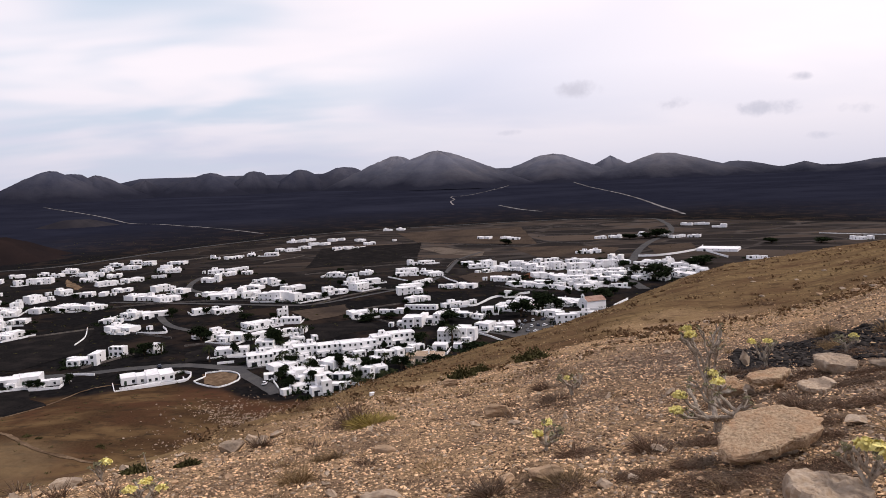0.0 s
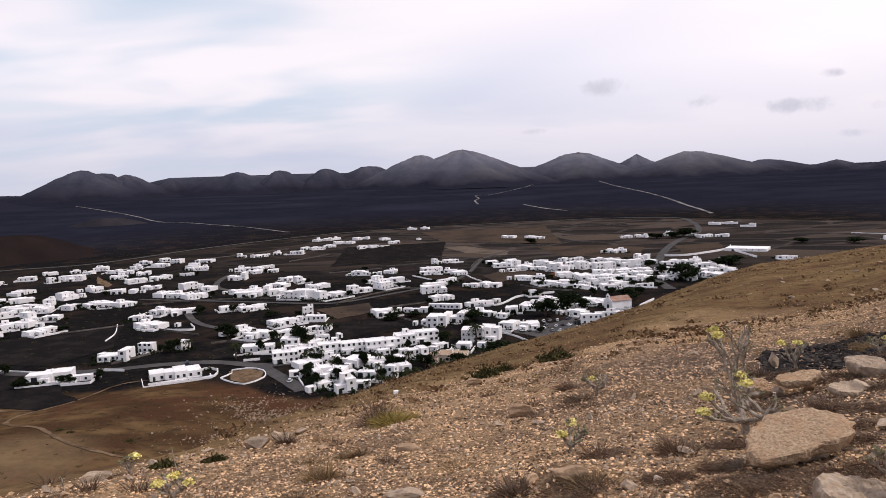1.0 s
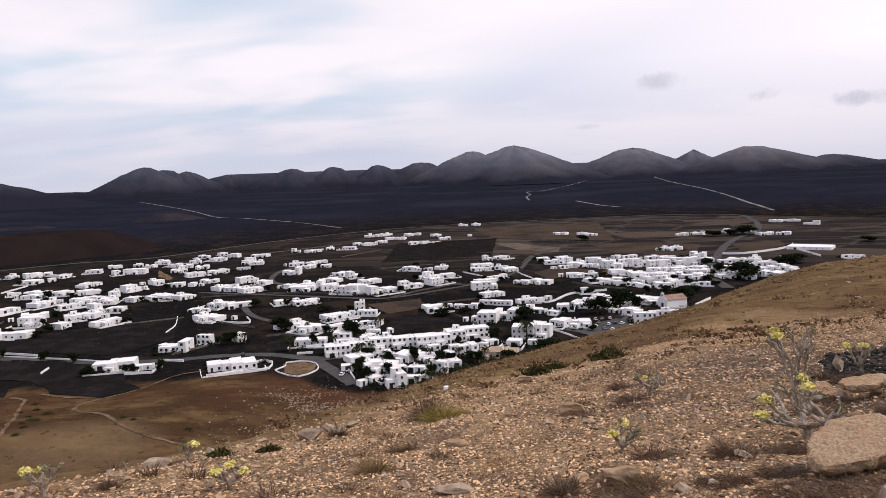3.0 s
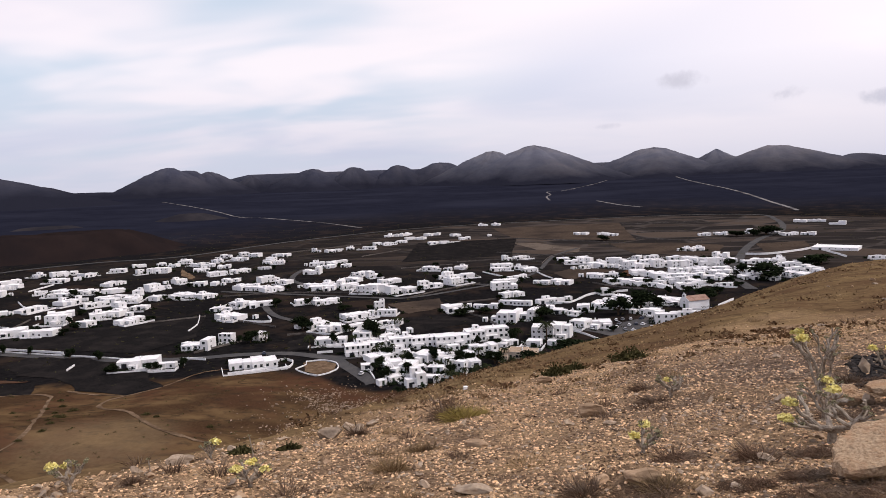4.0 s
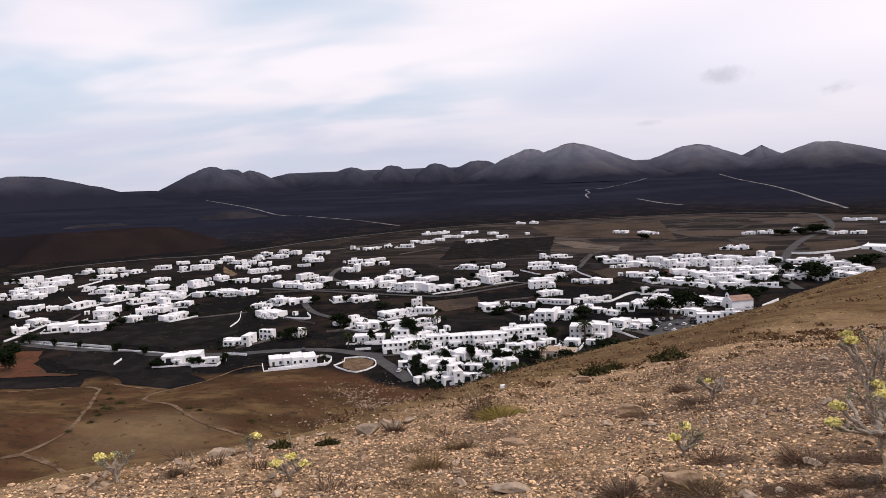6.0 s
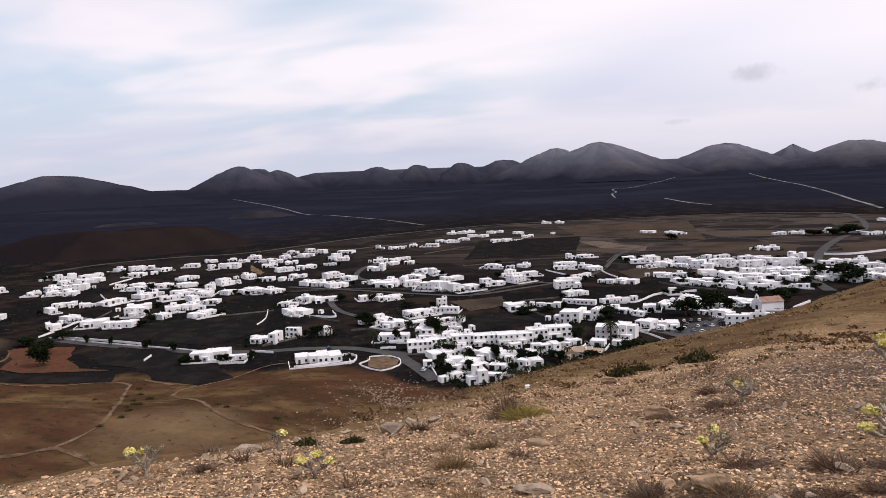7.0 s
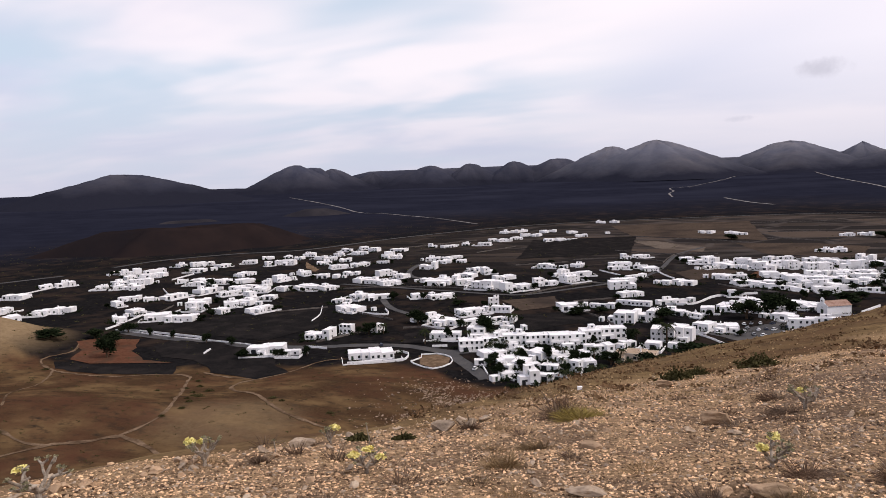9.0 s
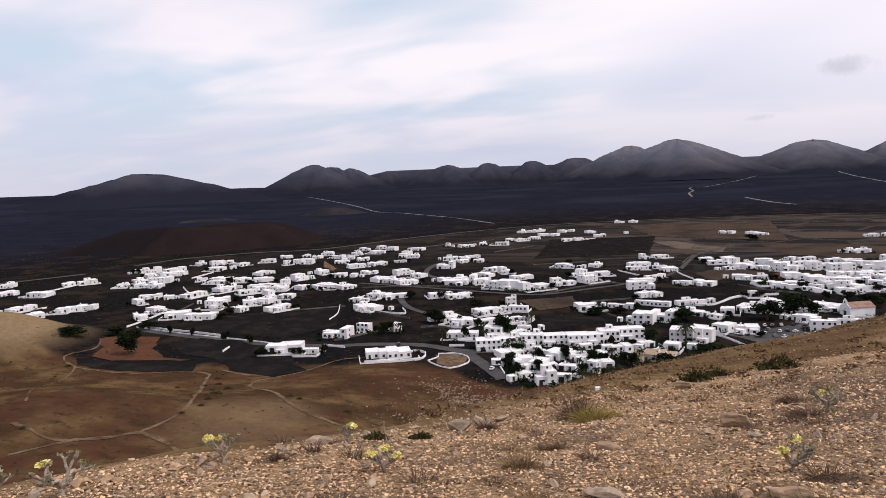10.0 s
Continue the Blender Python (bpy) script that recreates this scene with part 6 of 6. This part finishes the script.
chips("buff_gravel", 78000, -38, 58, 2.6, 45, 0.0040, 0.0165, CHIP, "buff and ochre gravel strewn over the hillside", 1, None, 0.34)
chips("grey_gravel", 9000, -38, -3, 3.0, 20, 0.0055, 0.019, GREY_CHIP, "greyish gravel lying in patches on the slope", 2, 3.0)
chips("brown_gravel", 36000, -38, 58, 2.6, 40, 0.0045, 0.0165, DARK_CHIP, "dark brown gravel between the paler stones", 4, None, 0.36)
chips("dusky_gravel", 9000, -36, -8, 5, 22, 0.0055, 0.02, GREY_CHIP, "greyish-brown gravel on the dusky upper slope", 9, 2.0, 0.4)
chips("white_gravel", 15000, -38, 58, 2.6, 40, 0.0045, 0.019, PALE_STONE, "pale chips of stone scattered on the slope", 5)
chips("black_gravel", 2800, -36, -23, 10.2, 14.5, 0.02, 0.075, BLACK_CHIP, "band of black volcanic gravel on the slope", 6, None, 0.3)
chips("loose_gravel", 7000, -180, 180, 0.9, 14, 0.008, 0.035, CHIP, "buff gravel round the viewpoint", 7, None, 0.2, 14)
chips("scree", 46000, 6, 28, 205, 320, 0.2, 0.6, GREY_CHIP, "grey scree stones scattered on brown earth", 3, None, 0.0, 400, (16.5, 254, 5.0, 26))


# ---- plants of the hillside ----
def spurge(x, y, w, h, blooms, seed, bare=False, split=5):
    """A grey-stemmed succulent shrub: forking stems with yellow-green heads."""
    g = random.Random(seed)
    root = new("spurge_shrub")
    root.matrix_world = pose(x, y, level(x, y) - 0.02, 0, 0, g.uniform(0, 360))
    pieces, tips = [], []
    thick = 0.011 + 0.016 * h

    def grow(base, way, length, radius, left):
        mid = base + way * length * 0.5 + Vector((g.gauss(0, 1), g.gauss(0, 1), g.gauss(0, 0.6))) * length * 0.13
        end = base + way * length
        pieces.append(tube([tuple(base), tuple(mid), tuple(end)], (radius, radius * 0.88, radius * 0.78), 7))
        if left == 0:
            tips.append((end, way))
            return
        for _ in range(2 if g.random() < 0.65 else 3):
            turn = Vector((g.gauss(0, 1), g.gauss(0, 1), g.gauss(0, 0.35))) * 0.62
            grow(end, (way + turn + Vector((0, 0, 0.16))).normalized(), length * g.uniform(0.62, 0.85), radius * 0.76, left - 1)

    if bare:
        grow(Vector((0, 0, -0.03)), Vector((0.05, 0, 1)).normalized(), h * 0.36, thick * 0.6, 0)
    else:
        fork = Vector((0, 0, h * 0.2))
        pieces.append(tube([(0, 0, -0.05), tuple(fork * 0.6), tuple(fork)], (thick * 1.5, thick * 1.3, thick * 1.25), 8))
        turn0 = g.uniform(0, 6.28)
        for k in range(split):
            a = turn0 + 6.28 * k / split + g.uniform(-0.4, 0.4)
            out = 0.55 * w / max(h, 0.1)
            grow(fork, Vector((math.cos(a) * out, math.sin(a) * out, g.uniform(0.35, 1.0))).normalized(), h * 0.3, thick, 2)
    verts, faces = joined(pieces)
    v = np.array(verts)
    top, wide = v[:, 2].max(), max(np.abs(v[:, :2]).max(), 0.01)
    k = np.array([w / 2 / wide if not bare else 1.0] * 2 + [h / top])
    k[:2] = np.clip(k[:2], 0.5, 1.6)
    child("branching_stem", mesh_from("branching_stem", (v * k).tolist(), faces, BARK), root)
    g.shuffle(tips)
    for n, (end, way) in enumerate(tips[:blooms + 16]):
        c = np.array(end) * k
        rg = np.random.default_rng(seed * 50 + n)
        if n < blooms:
            size, count, mat, name = 0.048 + 0.024 * h, 120, BLOOM, "flower_head"
        else:
            size, count, mat, name = 0.026, 34, TUFT, "leaf_tuft"
        q = rg.normal(size=(count, 3))
        q /= np.linalg.norm(q, axis=1)[:, None]
        q[:, 2] = np.abs(q[:, 2]) * 0.8
        child(name, mesh_from(name, *leaf_quads(c + q * size * rg.uniform(0.4, 1.2, (count, 1)), size * 0.42, seed + n), mat), root, None, "yellow-green flower head" if n < blooms else "")
    return tagged(root, "grey-stemmed spurge shrub with yellow-green flower heads" if blooms else "bare grey-stemmed spurge shrub among stones", "shrub", "spurge shrubs on the hillside")


spurge(2.60, 6.45, 0.86, 0.46, 3, 1)
spurge(3.28, 8.5, 0.62, 0.95, 2, 2)
spurge(2.86, 7.3, 0.5, 0.5, 1, 15)
spurge(4.85, 10.2, 0.42, 0.46, 2, 3)
spurge(2.50, 3.95, 0.34, 0.36, 3, 4)
spurge(1.96, 10.7, 0.54, 0.36, 1, 5)
spurge(0.98, 6.85, 0.30, 0.30, 2, 6)
spurge(-5.52, 4.60, 0.58, 0.40, 1, 7)
spurge(-5.07, 6.38, 0.40, 0.38, 2, 8)
spurge(-4.62, 8.6, 0.24, 0.28, 2, 9)
spurge(-3.17, 6.7, 0.44, 0.30, 3, 10)
spurge(-3.96, 8.45, 0.12, 0.34, 0, 11, True)
spurge(-4.69, 7.25, 0.12, 0.22, 0, 12, True)
spurge(-6.3, 4.5, 0.4, 0.34, 1, 13)
spurge(5.6, 9.4, 0.3, 0.3, 1, 14)


def shrub(x, y, w, h, material, label, count=420, blade=0.08, seed=0, name="shrub", tangle=0.34):
    """A low bush of thin upright sprays."""
    g = np.random.default_rng(seed + 100)
    a, u = g.uniform(0, 6.28, count), np.sqrt(g.random(count))
    foot = np.stack([np.cos(a) * u * w * 0.3, np.sin(a) * u * w * 0.3, np.zeros(count)], -1)
    way = np.stack([np.cos(a) * u * w * 0.42, np.sin(a) * u * w * 0.42, h * (1.05 - 0.6 * u * u) * g.uniform(0.15, 1.1, count)], -1) + g.normal(size=(count, 3)) * tangle * h
    side = np.cross(way, g.normal(size=(count, 3)))
    side *= (blade * 0.055 * g.uniform(0.5, 1.2, count) / (np.linalg.norm(side, axis=1) + 1e-6))[:, None]
    mid = foot + way * 0.55 + g.normal(size=(count, 3)) * 0.09 * h
    verts = np.stack([foot - side * 0.6, foot + side * 0.6, mid + side, foot + way, mid - side], 1).reshape(-1, 3)
    ob = new(name, mesh_from(name, verts.tolist(), [tuple(range(5 * k, 5 * k + 5)) for k in range(count)], material))
    ob.matrix_world = pose(x, y, level(x, y) - 0.01)
    return tagged(ob, label, "shrub" if name == "shrub" else "grass", "low shrubs on the hillside" if name == "shrub" else "dry grass tufts on the hillside")


def leafy(x, y, w, h, seed):
    g = np.random.default_rng(seed)
    q = g.normal(size=(1500, 3)) * (w * 0.23, w * 0.2, h * 0.32)
    q[:, 2] = np.abs(q[:, 2]) * (1 - np.clip(np.abs(q[:, 0]) / w, 0, 0.7)) + 0.04
    ob = new("shrub", mesh_from("shrub", *leaf_quads(q, 0.05 * w ** 0.5, seed), SAGE))
    ob.matrix_world = pose(x, y, level(x, y) - 0.05)
    return tagged(ob, "dense dark olive bush on dry ground", "shrub", "low shrubs on the hillside")


leafy(3.28, 25.3, 1.4, 0.55, 1)
leafy(0.45, 22.2, 0.95, 0.55, 2)
leafy(1.15, 24.4, 0.8, 0.35, 3)
leafy(-4.35, 8.95, 0.34, 0.12, 5)
leafy(-3.75, 9.3, 0.3, 0.10, 6)
for n, (x, y, w) in enumerate(((-199, 251, 3.2), (-189, 244, 4.2), (-188, 233, 3.4), (-181, 221, 3.0), (-184, 231, 4.6), (-178, 213, 2.8), (-206, 259, 3.0), (-180, 204, 2.4),
                               (-194, 240, 2.6), (-203, 247, 2.2), (-186, 226, 2.2), (-213, 240, 2.4), (-301, 262, 4.5), (-152, 236, 3.5), (-146, 233, 2.6), (-122, 228, 3.2), (-230, 178, 3.0))):
    leafy(x, y, w, 0.42 * w, 30 + n)
shrub(-1.38, 11.6, 0.80, 0.13, GORSE, "yellow-green broom bush among stones", 1500, 0.06, 1)
shrub(-1.75, 12.0, 0.7, 0.42, TWIG, "dry grey twiggy bush", 700, 0.05, 2)
DRY = ((-1.66, 6.93, 0.34, 0.24), (1.85, 6.06, 0.44, 0.18), (4.13, 9.74, 0.34, 0.26), (7.21, 12.71, 0.4, 0.27), (0.32, 5.5, 0.34, 0.2), (-3.1, 10.7, 0.32, 0.22), (-1.62, 8.5, 0.34, 0.14),
       (1.69, 10.54, 0.5, 0.16), (3.6, 6.79, 0.42, 0.18), (6.12, 10.3, 0.7, 0.15), (1.81, 12.3, 0.6, 0.2), (-4.61, 6.78, 0.2, 0.15), (0.95, 5.35, 0.4, 0.15))
for n, (x, y, w, h) in enumerate(DRY):
    shrub(x, y, w, h * 0.42, TWIG if n % 3 else STRAW, "dry brown tuft of twigs and grass among stones", 1200, 0.028, 20 + n, "grass_tuft", 0.75)
MATS = ((2.2, 4.72, 0.7), (1.85, 4.75, 0.6), (2.62, 4.6, 0.6), (1.5, 5.2, 0.5), (3.1, 5.9, 0.7), (3.5, 6.6, 0.8), (4.4, 8.5, 0.9), (0.75, 5.25, 0.6), (2.3, 6.0, 0.6), (4.6, 7.4, 0.8), (5.6, 9.2, 1.0), (2.9, 5.4, 0.6), (1.95, 5.3, 0.5), (3.9, 6.3, 0.7), (3.2, 7.6, 0.6), (4.2, 9.6, 0.9), (5.0, 7.9, 0.7), (2.4, 4.35, 0.55), (1.2, 6.3, 0.5))
def twig_mat(x, y, w, seed):
    """A low tangled mat of short dry twigs lying over one another."""
    g = np.random.default_rng(seed)
    count = int(1500 * w)
    a, u = g.uniform(0, 6.28, count), np.sqrt(g.random(count)) * (0.75 + 0.25 * np.sin(3 * g.uniform(0, 6.28)))
    mid = np.stack([np.cos(a) * u * w / 2, np.sin(a) * u * w * 0.36, np.abs(g.normal(size=count)) * 0.022 * (1.3 - u)], -1)
    way = g.normal(size=(count, 3)) * (0.028, 0.028, 0.016)
    side = np.cross(way, g.normal(size=(count, 3)))
    side *= (g.uniform(0.0008, 0.0018, count) / (np.linalg.norm(side, axis=1) + 1e-6))[:, None]
    foot = height(x + mid[:, 0], y + mid[:, 1]) - level(x, y)
    mid[:, 2] += foot + 0.012
    verts = np.stack([mid - way - side, mid - way + side, mid + way + side, mid + way - side], 1).reshape(-1, 3)
    ob = new("grass_tuft", mesh_from("grass_tuft", verts.tolist(), [tuple(range(4 * k, 4 * k + 4)) for k in range(count)], TWIG))
    ob.matrix_world = pose(x, y, level(x, y))
    return tagged(ob, "low tangled mat of dry brown twigs", "grass", "dry grass tufts on the hillside")


for n, (x, y, w) in enumerate(MATS):
    twig_mat(x, y, w * 1.05, 140 + n)
tufts = [shrub(-1.0 - 0.5 * n, 7.6 + n, 0.26 + 0.05 * n, 0.13, STRAW if n % 2 else TWIG, "small dry grass tuft among stones", 130, 0.06, 60 + n, "grass_tuft") for n in range(4)]
for n in range(110):
    az, r = pick.uniform(-36, 56), 3.6 * math.exp(pick.uniform(0, 3.0))
    if r > knots(SLOPE, az)[1]:
        continue
    x, y = polar(az, r)
    k = pick.uniform(0.5, 1.0) * (1 + r / 30)
    copy_thing(pick.choice(tufts), pose(x, y, level(x, y) - 0.01, 0, 0, pick.uniform(0, 360)) @ Matrix.Diagonal((k, k, k, 1)))


def dry_grass():
    """Short dry grass over the far brown slope."""
    g = np.random.default_rng(77)
    count = 15000
    az, r = g.uniform(-37, 20, count), 12 * np.exp(g.random(count) * math.log(11))
    keep = (r > knots(SHOULDER, az)[1] * 0.55) & (r < knots(SLOPE, az)[1] * 1.04)
    az, r = az[keep], r[keep]
    x, y = -r * np.sin(np.radians(az)), r * np.cos(np.radians(az))
    keep = wave(x, y, 4.0, 6) + g.normal(size=len(x)) * 0.4 > -0.1
    x, y, r = x[keep], y[keep], r[keep]
    q = np.stack([x, y, height(x, y) + 0.05], -1)
    return tagged(new("dry_grass", mesh_from("dry_grass", *leaf_quads(q, 0.02 + 0.0013 * r, 5), STRAW)), "short dry grass on the brown slope", "grass", kind="stuff")


dry_grass()


def slope_tufts():
    """Low red-brown tufts and cushions over the grassy slope, too many to tell apart."""
    g = np.random.default_rng(91)
    count = 1500
    az, r = g.uniform(-37, 22, count), 14 * np.exp(g.random(count) * math.log(9))
    x, y = -r * np.sin(np.radians(az)), r * np.cos(np.radians(az))
    keep = (r > knots(SHOULDER, az)[1] * 0.6) & (r < knots(SLOPE, az)[1]) & (wave(x, y, 5.0, 3) + 0.5 * g.normal(size=count) > 0.1)
    x, y, r = x[keep], y[keep], r[keep]
    n, per = len(x), 22
    k = g.uniform(0.08, 0.22, n) * (1 + r / 70)
    q = g.normal(size=(n, per, 3)) * np.stack([k, k, 0.32 * k], -1)[:, None] * 0.7
    q[..., 2] = np.abs(q[..., 2])
    q += np.stack([x, y, height(x, y)], -1)[:, None]
    return tagged(new("slope_tufts", mesh_from("slope_tufts", *leaf_quads(q.reshape(-1, 3), np.repeat(k * 0.34, per), 6), BRUSH)),
                  "low red-brown tufts on the grassy slope", "grass", kind="stuff")


slope_tufts()
